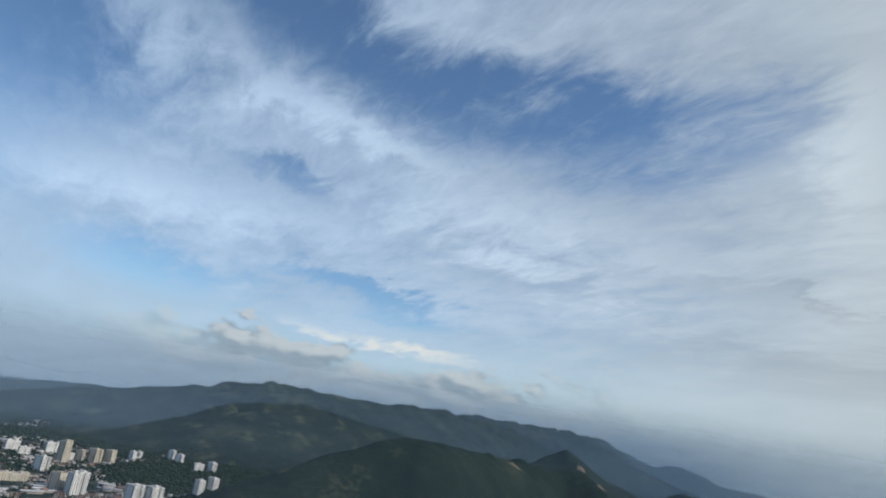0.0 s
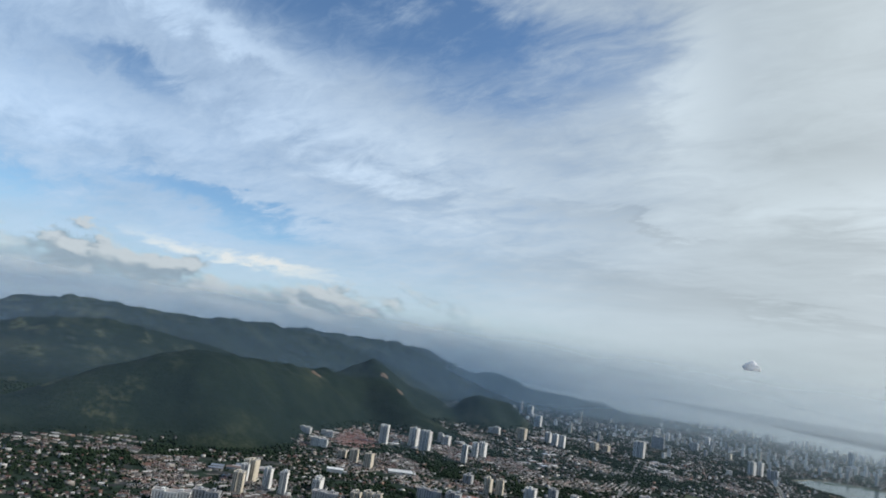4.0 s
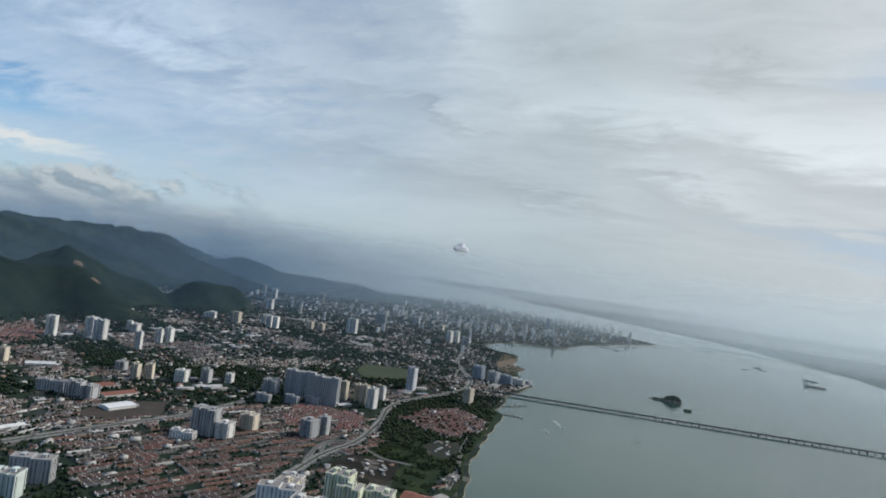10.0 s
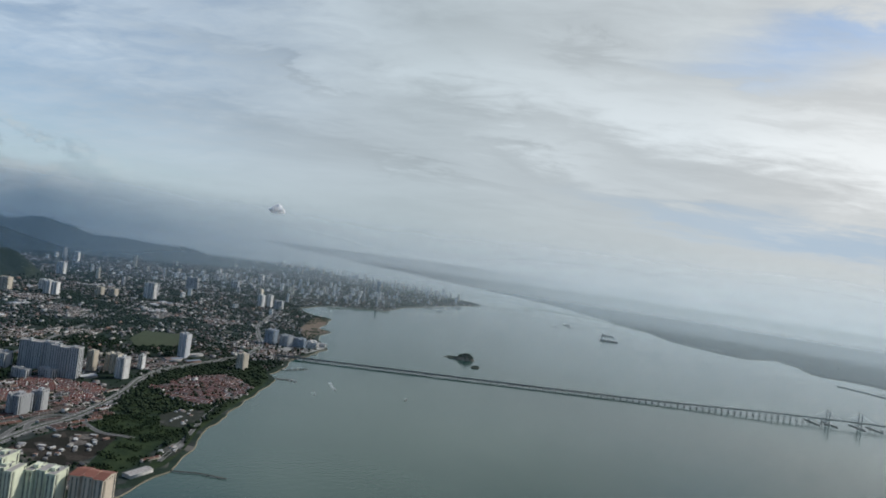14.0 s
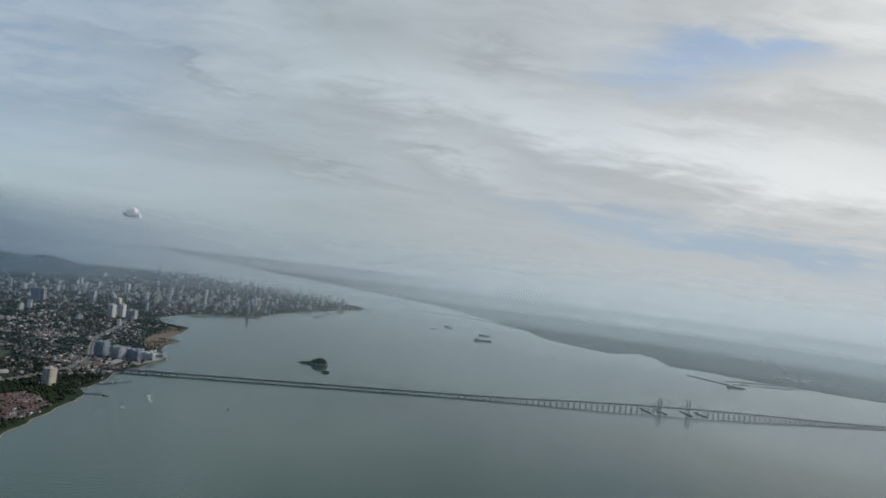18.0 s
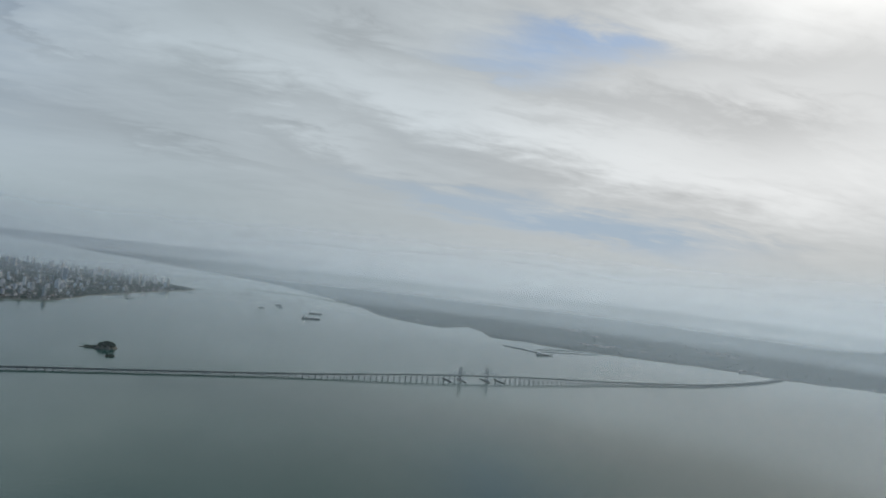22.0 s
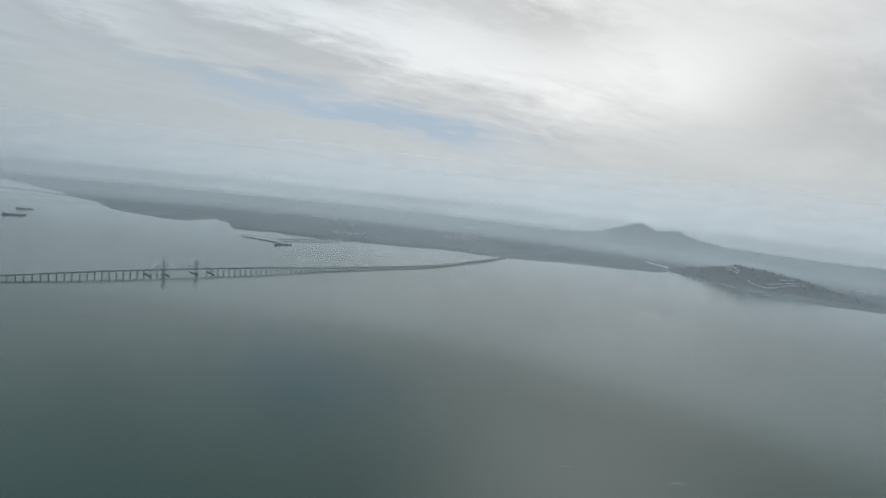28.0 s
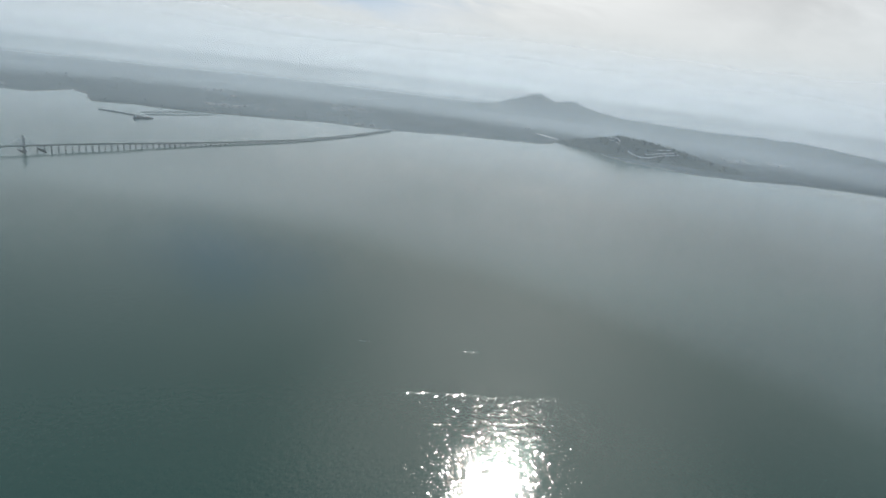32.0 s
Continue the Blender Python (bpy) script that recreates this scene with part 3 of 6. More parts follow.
def slab_of_land(name, shore, mat, top, label):
    """Flat ground with a sloping beach down into the water."""
    bm = bmesh.new()
    vs = [bm.verts.new((x, y, top)) for x, y in shore]
    es = [bm.edges.new((vs[i], vs[(i + 1) % len(vs)])) for i in range(len(vs))]
    bmesh.ops.triangle_fill(bm, use_beauty=True, edges=es)
    area = sum(a[0] * b[1] - b[0] * a[1] for a, b in zip(shore, shore[1:] + shore[:1]))
    sign = 1 if area > 0 else -1
    low = []
    for i, (x, y) in enumerate(shore):
        a, b = shore[i - 1], shore[(i + 1) % len(shore)]
        dx, dy = b[0] - a[0], b[1] - a[1]
        d = math.hypot(dx, dy) or 1
        low.append(bm.verts.new((x + sign * dy / d * 0.6, y - sign * dx / d * 0.6, -0.4)))
    for i in range(len(vs)):
        j = (i + 1) % len(vs)
        f = bm.faces.new((vs[i], vs[j], low[j], low[i]))
        f.material_index = 1
    bmesh.ops.recalc_face_normals(bm, faces=bm.faces)
    me = bpy.data.meshes.new(name)
    bm.to_mesh(me)
    bm.free()
    me.materials.append(mat)
    me.materials.append(SAND)
    return tagged(new(name, me), label, "ground", kind="structure")


def patch(name, pts, mat, z, label, category="ground", kind="structure"):
    """A thin sheet of other ground laid over the land."""
    g = Geo()
    n = len(pts)
    g.add([(x, y, z) for x, y in pts] + [(x, y, GROUND - 0.05) for x, y in pts], [tuple(range(n))] + [(i, i + n, (i + 1) % n + n, (i + 1) % n) for i in range(n)])
    me = g.mesh(name, mat)
    bm = bmesh.new()
    bm.from_mesh(me)
    bmesh.ops.recalc_face_normals(bm, faces=bm.faces)
    bm.to_mesh(me)
    bm.free()
    return tagged(new(name, me), label, category, kind=kind)


def hill_mesh(name, x0, x1, y0, y1, step, label, floor=0.36):
    xs, ys = np.arange(x0, x1, step), np.arange(y0, y1, step)
    gx, gy = np.meshgrid(xs, ys, indexing="ij")
    jx, jy = gx + (RNG.random(gx.shape) - .5) * step * .5, gy + (RNG.random(gx.shape) - .5) * step * .5
    gz = height(jx, jy)
    gz = gz + np.where(gz > 1.0, (RNG.random(gx.shape) - .3) * 0.9, 0)
    idx = np.arange(gx.size).reshape(gx.shape)
    q = np.stack([idx[:-1, :-1], idx[1:, :-1], idx[1:, 1:], idx[:-1, 1:]], -1).reshape(-1, 4)
    zz = gz.ravel()
    q = q[(zz[q].max(1) > floor)]
    used, inv = np.unique(q, return_inverse=True)
    me = bpy.data.meshes.new(name)
    me.from_pydata(np.stack([jx.ravel()[used], jy.ravel()[used], np.maximum(zz[used], 0.1)], 1).tolist(), [], inv.reshape(-1, 4).tolist())
    me.materials.append(SLOPE)
    me.polygons.foreach_set("use_smooth", [True] * len(me.polygons))
    me.update()
    return tagged(new(name, me), label, "hill", kind="structure")


def sea_sheet():
    g, n = Geo(), 96
    radii = [60, 200, 500, 1000, 2000, 3300, 4650]
    v = [(100, -50, 0)] + [(100 + r * math.cos(2 * math.pi * i / n), -50 + r * math.sin(2 * math.pi * i / n), 0) for r in radii for i in range(n)]
    f = [(0, 1 + i, 1 + (i + 1) % n) for i in range(n)]
    for k in range(len(radii) - 1):
        a, b = 1 + k * n, 1 + (k + 1) * n
        f += [(a + i, b + i, b + (i + 1) % n, a + (i + 1) % n) for i in range(n)]
    g.add(v, f)
    return tagged(new("water", g.mesh("water", SEA)), "calm grey-green sea of the strait with fine ripples", "sea", kind="structure")


sea_sheet()
slab_of_land("ground", ISLAND_SHORE, TOWN, GROUND, "built-up island plain of gardens, yards and tarmac")
slab_of_land("ground_mainland", MAIN_SHORE, HAZED_FARLAND, GROUND, "flat mainland of fields and low towns, haze blue put into its colour")
hill_mesh("hill_island", -760, 960, 320, 1420, 3.8, "steep forested island hills of dark green jungle")
hill_mesh("hill_headland", 720, 1000, -800, -440, 5.0, "low wooded headland on the mainland shore")
hill_mesh("hill_mainland", 940, 1420, -1260, -340, 9.0, "distant blue-grey hill above the mainland plain")


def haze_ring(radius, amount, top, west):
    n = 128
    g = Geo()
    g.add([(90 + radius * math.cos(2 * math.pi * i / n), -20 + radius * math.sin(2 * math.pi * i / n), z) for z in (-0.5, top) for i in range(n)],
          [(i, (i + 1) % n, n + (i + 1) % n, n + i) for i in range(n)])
    me = g.mesh("haze", haze_material("haze_sheet", amount, top, -2.0 if radius < 1000 else -4.5, west, *(((0.52, 0.72, 0.92), (0.61, 0.73, 0.79)) if radius < 1000 else ((0.66, 0.82, 0.96), (0.60, 0.69, 0.755)) if radius < 1100 else ((0.84, 0.94, 0.99), (0.68, 0.745, 0.78)))))
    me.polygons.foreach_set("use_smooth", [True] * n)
    return tagged(new("haze", me), "thin upright sheet tinted to stand in for distance haze over the strait", "haze", group="haze banks", kind="stuff")


# nested tinted shells added in place of the haze that grows with distance
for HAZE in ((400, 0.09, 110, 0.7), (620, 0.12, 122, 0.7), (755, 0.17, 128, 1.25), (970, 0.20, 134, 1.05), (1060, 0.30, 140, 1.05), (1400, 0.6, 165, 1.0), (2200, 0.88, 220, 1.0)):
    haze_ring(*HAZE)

# ---- bridge ----
def bridge_line():
    pts = [(340, 281.5), (740, -172)]
    for k in range(1, 13):
        a = k / 12
        pts.append((740 + 150 * a + 8 * a * (1 - a), -172 - 98 * a + 70 * (a * a - a) * 0.45))
    return pts


def along(line, step):
    out, left = [], 0.0
    for a, b in zip(line, line[1:]):
        d = math.hypot(b[0] - a[0], b[1] - a[1])
        while left <= d:
            t = left / d
            out.append((a[0] + (b[0] - a[0]) * t, a[1] + (b[1] - a[1]) * t, math.atan2(b[1] - a[1], b[0] - a[0])))
            left += step
        left -= d
    return out


def ribbon(line, half, z0, z1, shift=0.0, mat=0):
    """A bar swept along (x, y, angle, z) points."""
    g, n = Geo(), len(line)
    for x, y, a, z in line:
        nx, ny = -math.sin(a), math.cos(a)
        g.v += [(x + nx * (shift + s * half), y + ny * (shift + s * half), z + h) for s, h in ((-1, z0), (1, z0), (1, z1), (-1, z1))]
    for i in range(n - 1):
        o = i * 4
        g.f += [(o + k, o + (k + 1) % 4, o + 4 + (k + 1) % 4, o + 4 + k) for k in range(4)]
    g.f += [(3, 2, 1, 0), tuple(range(n * 4 - 4, n * 4))]
    g.m = [mat] * len(g.f)
    return g


def bridge():
    root = tagged(new("bridge"), "long grey concrete bridge with two cable-stayed pylon pairs", "bridge")
    line = bridge_line()
    mid = Vector((589.5, -1.0))
    def deck_z(x, y):
        return 1.25 + 2.35 / (1 + ((Vector((x, y)) - mid).length / 95) ** 4)
    pts = [(x, y, a, deck_z(x, y)) for x, y, a in along(line, 5.0)]
    part("deck", ribbon(pts, 1.25, -0.35, 0.0), root, "grey concrete road deck", WEATHERED)
    part("roadway", ribbon(pts, 1.08, 0.004, 0.02), root, "asphalt carriageways", TARMAC)
    part("median", ribbon(pts, 0.05, 0.02, 0.14), root, mat=WEATHERED)
    for s in (-1.18, 1.18):
        part("parapet", ribbon(pts, 0.06, 0.0, 0.16, s), root, mat=WEATHERED)
    shapes = {}
    for x, y, a in along(line, 4.3)[1:]:
        if abs((Vector((x, y)) - mid).length - 11.3) < 3.2 or (Vector((x, y)) - mid).length < 11:
            continue
        h = round(deck_z(x, y) - 0.35, 1)
        if h not in shapes:
            g = Geo().box(-0.15, -1.15, h - 0.2, 0.15, 1.15, h + 0.02)
            for s in (-0.75, 0.75):
                g.frustum(0, s, -1.0, h - 0.3, 0.18, 0.15, 6)
            g.box(-0.28, -1.3, -0.5, 0.28, 1.3, 0.22)
            shapes[h] = g.mesh("pier", PIERS)
        part("pier", shapes[h], root, at=pose(x, y, 0, 0, 0, math.degrees(a)))
    a = math.atan2(-17.0, 15.0)
    ux, uy = math.cos(a), math.sin(a)
    pylon = Geo()
    pylon.frustum(0, 0, -1, 3.6, 0.36, 0.30, 4)
    pylon.frustum(0, 0, 3.6, 10.2, 0.30, 0.22, 4)
    pylon.frustum(0, 0, 10.2, 10.5, 0.22, 0.12, 4)
    pylon = pylon.mesh("pylon", WEATHERED)
    foot = Geo().frustum(0, 0, -1.0, 0.5, 2.2, 2.0, 10, sx=0.8, sy=1.3).mesh("pile_cap", WEATHERED)
    beam = Geo().box(-0.4, -1.6, 2.4, 0.4, 1.6, 3.0).mesh("cross_beam", WEATHERED)
    fender = Geo().frustum(0, 0, -0.8, 0.55, 1.0, 0.9, 12, sx=0.6, sy=9.0).mesh("fender", HULL)
    for k in (-1, 1):
        cx, cy = mid.x + ux * 11.3 * k, mid.y + uy * 11.3 * k
        turn = math.degrees(a)
        part("pile_cap", foot, root, at=pose(cx, cy, 0, 0, 0, turn))
        part("cross_beam", beam, root, at=pose(cx, cy, 0, 0, 0, turn))
        part("fender", fender, root, "dark pile fender against ships", at=pose(cx + ux * 1.6 * -k, cy + uy * 1.6 * -k, 0, 0, 0, turn))
        part("fender", fender, root, at=pose(cx + ux * 10.5 * k, cy + uy * 10.5 * k, 0, 0, 0, turn))
        for s in (-1.62, 1.62):
            px, py = cx - uy * s, cy + ux * s
            mast = part("pylon", pylon, root, at=pose(px, py, 0, 0, 0, turn))
            home = pose(px, py, 0, 0, 0, turn).inverted()
            for way in (-1, 1):
                for j in range(6):
                    reach = 1.8 + 1.75 * j
                    p0 = Vector((px, py, 6.6 + 0.6 * j))
                    qx, qy = cx + ux * reach * way, cy + uy * reach * way
                    p1 = Vector((qx - uy * s * 0.76, qy + ux * s * 0.76, deck_z(qx, qy)))
                    d = p1 - p0
                    me = Geo().frustum(0, 0, 0, d.length, 0.035, 0.035, 4).mesh("stay_cable", STEEL)
                    ob = part("stay_cable", me, mast)
                    ob.matrix_basis = home @ Matrix.Translation(p0) @ d.to_track_quat("Z", "Y").to_matrix().to_4x4()


bridge()


# ---- towers and blocks ----
TOWER_SPOTS = []
COLUMNS = {}


def window_column(floors, width):
    key = (floors, round(width, 1))
    if key not in COLUMNS:
        g = Geo().box(-width / 2, -0.03, 0.1, width / 2, 0.03, 0.3 * floors + 0.1)
        COLUMNS[key] = g.mesh("window_column", GLASS)
    return COLUMNS[key]


NAMES = {"white": "white", "cream": "cream", "grey": "grey", "green": "pale green", "yellow": "yellow", "stripe": "white striped", "blue": "blue-grey", "lime": "lime and white", "orange": "apricot", "dark": "brown"}


def wing_walls(u0, u1, b, h):
    """The walls of a wing in one piece: three pilasters a side, and a ledge at each floor."""
    def outline(ledge):
        e = 0.05 if ledge else 0.0
        front = []
        for q, lo, hi in ((u0, 0, .1), ((u0 + u1) / 2, -.1, .1), (u1, -.1, 0)):
            front += [(q + lo, -b - e), (q + lo, -b - .09), (q + hi, -b - .09), (q + hi, -b - e)]
        return front + [(x, -y) for x, y in reversed(front)]
    g, rings = Geo(), []
    for k in range(int(h / 0.3)):
        z = 0.06 + 0.3 * k
        rings += [(False, z), (True, z), (True, z + 0.1), (False, z + 0.1)]
    rings = [(False, 0.0)] + rings + [(False, h)]
    n = 24
    for ledge, z in rings:
        g.v += [(x, y, z) for x, y in outline(ledge)]
    for k in range(len(rings) - 1):
        g.f += [(k * n + i, k * n + (i + 1) % n, k * n + n + (i + 1) % n, k * n + n + i) for i in range(n)]
    g.f.append(tuple(range(len(g.v) - n, len(g.v))))
    g.m = [0] * len(g.f)
    return g


def tower(x, y, h, w, turn, style):
    """A block of flats: body with pilasters and ledges, parapet, lift houses, columns of windows."""
    rng = random.Random(round(x * 7 + y * 13))
    slab = w > 1.3 * h or w > 13
    d = max(2.0, min(w * (0.42 if slab else 0.75), 5.0))
    w, turn = w * (0.93 if slab else 0.86 if x > -60 else 0.66), turn - (rng.uniform(18, 34) if not slab else rng.uniform(10, 22)) * (1 if x > -60 else -1.5)
    floors = max(2, int((h - 0.5) / 0.3))
    TOWER_SPOTS.append((x, y, max(w, d)))
    what = "slab block" if slab else "tower block"
    root = tagged(new("apartment_block"), f"{NAMES[style]} {floors}-storey {what} of flats", "building", group="blocks of flats")
    root.matrix_basis = pose(x, y, max(GROUND, float(height(x, y))) - 0.04, 0, 0, turn)
    a, b = w / 2, d / 2
    # plan: a core and, on towers, two or three projecting wings of unlike height
    if slab:
        n = 2 if w < 12 else 3
        wings = [(-a + w * (k + .5) / n, w / n * (1.0 if k % 2 else 0.98), b * (1.0 if k % 2 else 0.86), h - (0.35 if k % 2 else 0.0)) for k in range(n)]
    else:
        n = 2 if w < 5.5 else 3
        wings = [(-a + w * (k + .5) / n, w / n * 0.8, b * (1.18 if k != 1 else 0.95), h - (0.0, 0.45, 0.15)[(k + rng.randrange(3)) % 3]) for k in range(n)]
    part("core", Geo().box(-a * .96, -b * .72, 0, a * .96, b * .72, h - 0.62), root, mat=STYLE[style])
    for p, ww, bb, hh in wings:
        u0, u1 = p - ww / 2, p + ww / 2
        part("wing", wing_walls(u0, u1, bb, hh), root, f"{NAMES[style]} rendered walls with ledges", STYLE[style])
        part("parapet", Geo().box(u0 - .1, -bb - .1, hh - .02, u1 + .1, -bb + .08, hh + .16).box(u0 - .1, bb - .08, hh - .02, u1 + .1, bb + .1, hh + .16)
             .box(u0 - .1, -bb + .08, hh - .02, u0 + .06, bb - .08, hh + .16).box(u1 - .06, -bb + .08, hh - .02, u1 + .1, bb - .08, hh + .16), root, mat=STYLE[style])
        if style == "orange":
            part("roof", Geo().gable(ww + .5, 2 * bb + .5, 0.05, 0.7).mesh("roof", STYLE[style], REDROOF), root, "red pitched roof", at=pose(p, 0, hh + .1))
        else:
            part("roof", Geo().box(u0 + .06, -bb + .08, hh, u1 - .06, bb - .08, hh + .05), root, mat=ROOFTOP)
        for t in (-1, 1):
            m = max(2, round(ww / 1.1))
            for i in range(m):
                part("window_column", window_column(int(hh / .3) - 1, ww / m * 0.4), root, at=pose(u0 + ww * (i + .5) / m, t * (bb + .005), 0.05))
    for s, (p, ww, bb, hh) in ((-1, wings[0]), (1, wings[-1])):
        m = max(2, round(2 * bb / 1.3))
        for i in range(m):
            part("window_column", window_column(int(hh / .3) - 1, 2 * bb / m * 0.36), root, at=pose(p + s * (ww / 2 + .005), -bb + 2 * bb * (i + .5) / m, 0.05, 0, 0, 90))
    if style != "orange":
        for k in range(1 if w < 7 else 2):
            px = 0.0 if w < 7 else (-.25 + .5 * k) * w
            lift = part("lift_house", Geo().box(px - .6, -b * .4, h - .35, px + .6, b * .4, h + rng.uniform(.45, .8)), root, mat=STYLE[style])
            part("water_tank", Geo().frustum(px + 1.0, 0, h - .35, h + .35, .28, .28, 8), lift, mat=STEEL)



tower(116.0, 459.8, 13.1, 6.4, -11, "white")
tower(139.7, 465.1, 12.8, 7.2, -13, "white")
tower(141.7, 446.1, 13.7, 8.6, -14, "white")
tower(157.6, 413.3, 11.6, 4.1, -17, "white")
tower(176.7, 439.9, 10.1, 4.9, -18, "white")
tower(184.7, 444.5, 10.5, 5.6, -19, "white")
tower(169.4, 489.9, 7.7, 4.5, -16, "white")
tower(171.6, 483.0, 7.0, 6.9, -16, "white")
tower(137.1, 330.2, 8.1, 4.4, -18, "cream")
tower(143.5, 330.2, 7.8, 4.8, -19, "cream")
tower(135.2, 351.7, 4.9, 5.8, -17, "grey")
tower(74.8, 397.5, 4.3, 5.5, -6, "cream")
tower(79.1, 386.5, 6.8, 5.4, -7, "cream")
tower(84.3, 372.8, 7.9, 5.2, -8, "cream")
tower(97.9, 309.8, 4.8, 12.0, -12, "grey")
tower(105.2, 298.2, 6.7, 8.2, -14, "grey")
tower(66.1, 284.3, 7.0, 4.7, -7, "cream")
tower(61.2, 299.4, 3.9, 5.0, -6, "cream")
tower(46.6, 311.8, 4.9, 4.3, -3, "white")
tower(46.8, 293.9, 4.2, 11.2, -3, "grey")
tower(157.5, 322.6, 6.2, 6.6, -22, "white")
tower(169.5, 320.6, 7.3, 5.3, -24, "grey")
tower(181.2, 318.5, 5.1, 4.4, -26, "white")
tower(194.0, 294.6, 7.1, 8.9, -29, "grey")
tower(206.8, 287.9, 12.8, 16.6, -32, "grey")
tower(210.9, 267.4, 14.0, 13.9, -34, "grey")
tower(139.6, 232.1, 10.4, 11.5, -25, "grey")
tower(130.5, 229.0, 3.0, 9.5, -25, "white")
tower(157.8, 233.5, 7.0, 7.1, -29, "cream")
tower(177.5, 219.2, 7.4, 6.7, -34, "grey")
tower(184.5, 220.2, 8.0, 5.1, -35, "grey")
tower(72.6, 189.2, 7.3, 9.1, -13, "green")
tower(79.7, 199.0, 7.3, 11.7, -14, "grey")
tower(49.6, 205.2, 6.2, 8.0, -5, "yellow")
tower(145.9, 168.6, 5.2, 7.2, -35, "white")
tower(276.5, 561.5, 11.1, 9.9, -24, "cream")
tower(372.1, 703.8, 13.3, 9.7, -26, "white")
tower(456.0, 878.3, 13.0, 8.5, -26, "white")
tower(305.5, 562.9, 9.9, 6.2, -26, "white")
tower(303.5, 547.4, 11.1, 6.1, -27, "white")
tower(305.7, 538.4, 11.0, 6.0, -27, "white")
tower(344.7, 544.0, 7.6, 6.3, -30, "cream")
tower(355.2, 541.9, 6.9, 7.9, -31, "cream")
tower(382.9, 529.2, 14.7, 11.9, -34, "white")
tower(265.2, 591.4, 6.8, 7.1, -22, "white")
tower(260.6, 595.1, 5.3, 5.6, -21, "white")
tower(12.3, 299.8, 8.1, 5.0, 1, "cream")
tower(15.6, 317.7, 7.7, 3.9, 0, "white")
tower(18.6, 321.9, 9.1, 6.1, -0, "cream")
tower(24.6, 308.6, 8.8, 3.8, -2, "white")
tower(30.4, 302.2, 9.3, 3.7, -3, "white")
tower(48.0, 316.5, 5.2, 4.3, -6, "white")
tower(-11.4, 280.0, 4.1, 14.1, 6, "white")
tower(0.4, 280.9, 4.8, 10.4, 3, "grey")
tower(17.4, 270.4, 3.9, 13.6, -0, "dark")
tower(3.5, 213.1, 4.2, 7.7, 4, "cream")
tower(-1.0, 222.0, 3.6, 5.0, 5, "cream")
tower(14.7, 216.0, 4.3, 8.5, 0, "cream")
tower(20.1, 227.3, 4.7, 6.4, -1, "cream")
tower(9.4, 226.0, 3.0, 10.2, 2, "white")
tower(-4.8, 240.2, 3.3, 13.5, 5, "grey")
tower(59.8, 180.2, 6.5, 5.3, -14, "white")
tower(10.0, 187.9, 2.7, 4.7, 2, "white")
tower(283.4, 292.6, 13.9, 5.8, -41, "stripe")
tower(233.9, 273.3, 8.6, 4.7, -37, "cream")
tower(233.6, 266.8, 9.7, 4.7, -38, "cream")
tower(232.5, 257.6, 10.2, 5.4, -38, "white")
tower(248.8, 272.1, 7.3, 3.1, -39, "white")
tower(225.5, 274.0, 10.1, 4.2, -36, "cream")
tower(297.0, 255.7, 9.1, 5.6, -47, "cream")
tower(364.0, 320.0, 9.5, 9.0, -47, "blue")
tower(369.0, 309.5, 7.5, 9.5, -47, "grey")
tower(376.0, 303.5, 6.0, 9.0, -49, "blue")
tower(384.0, 299.5, 4.2, 9.0, -49, "white")
tower(476.7, 618.0, 13.0, 14.2, -36, "grey")
tower(475.3, 486.6, 12.7, 6.6, -43, "white")
tower(486.9, 488.5, 12.9, 5.8, -43, "white")
tower(488.0, 475.0, 8.7, 10.7, -44, "grey")
tower(546.9, 639.6, 9.5, 10.2, -39, "grey")
tower(650.4, 730.1, 10.5, 8.3, -40, "white")
tower(544.4, 584.9, 7.5, 7.8, -41, "cream")
tower(132.5, 150.4, 9.7, 12.9, -17, "white")
tower(147.4, 143.7, 14.2, 8.8, -22, "lime")
tower(156.4, 136.5, 10.5, 10.1, -25, "lime")
tower(133.8, 136.8, 10.7, 10.4, -19, "white")
tower(165.5, 130.0, 9.2, 11.1, -29, "orange")
tower(-260.0, 491.1, 5.6, 8.9, 25, "white")
tower(-244.7, 475.6, 4.8, 6.8, 24, "white")
tower(-213.4, 430.6, 7.4, 9.1, 23, "white")
tower(-242.0, 507.5, 6.2, 11.8, 23, "white")
tower(-219.7, 470.1, 12.7, 8.3, 22, "cream")
tower(-220.9, 480.4, 4.9, 6.8, 21, "white")
tower(-215.8, 486.1, 6.6, 5.1, 21, "cream")
tower(-208.9, 490.6, 8.0, 9.4, 20, "cream")
tower(-201.5, 496.0, 8.1, 7.7, 19, "cream")
tower(-198.4, 529.6, 5.9, 5.5, 17, "white")
tower(-198.1, 540.3, 4.9, 5.6, 17, "white")
tower(-181.4, 563.7, 6.7, 5.8, 14, "white")
tower(-172.1, 551.1, 6.2, 6.6, 14, "white")
tower(-151.1, 521.7, 5.4, 7.1, 12, "white")
tower(-144.3, 532.7, 6.3, 7.2, 11, "white")
tower(-173.3, 378.2, 10.0, 12.0, 20, "white")
tower(-184.0, 384.0, 7.5, 8.0, 20, "cream")
tower(-207.1, 389.8, 3.8, 13.7, 25, "cream")
tower(-145.8, 374.7, 8.7, 10.0, 16, "white")
tower(-138.7, 382.0, 8.0, 9.5, 15, "white")
tower(-121.7, 395.8, 6.8, 5.9, 12, "white")
tower(-115.8, 398.1, 5.6, 5.9, 11, "white")
tower(66.0, 427.4, 5.0, 11.0, -8, "white")
tower(77.2, 463.5, 4.0, 9, -8, "white")
tower(60.9, 455.1, 4.0, 8, -8, "white")
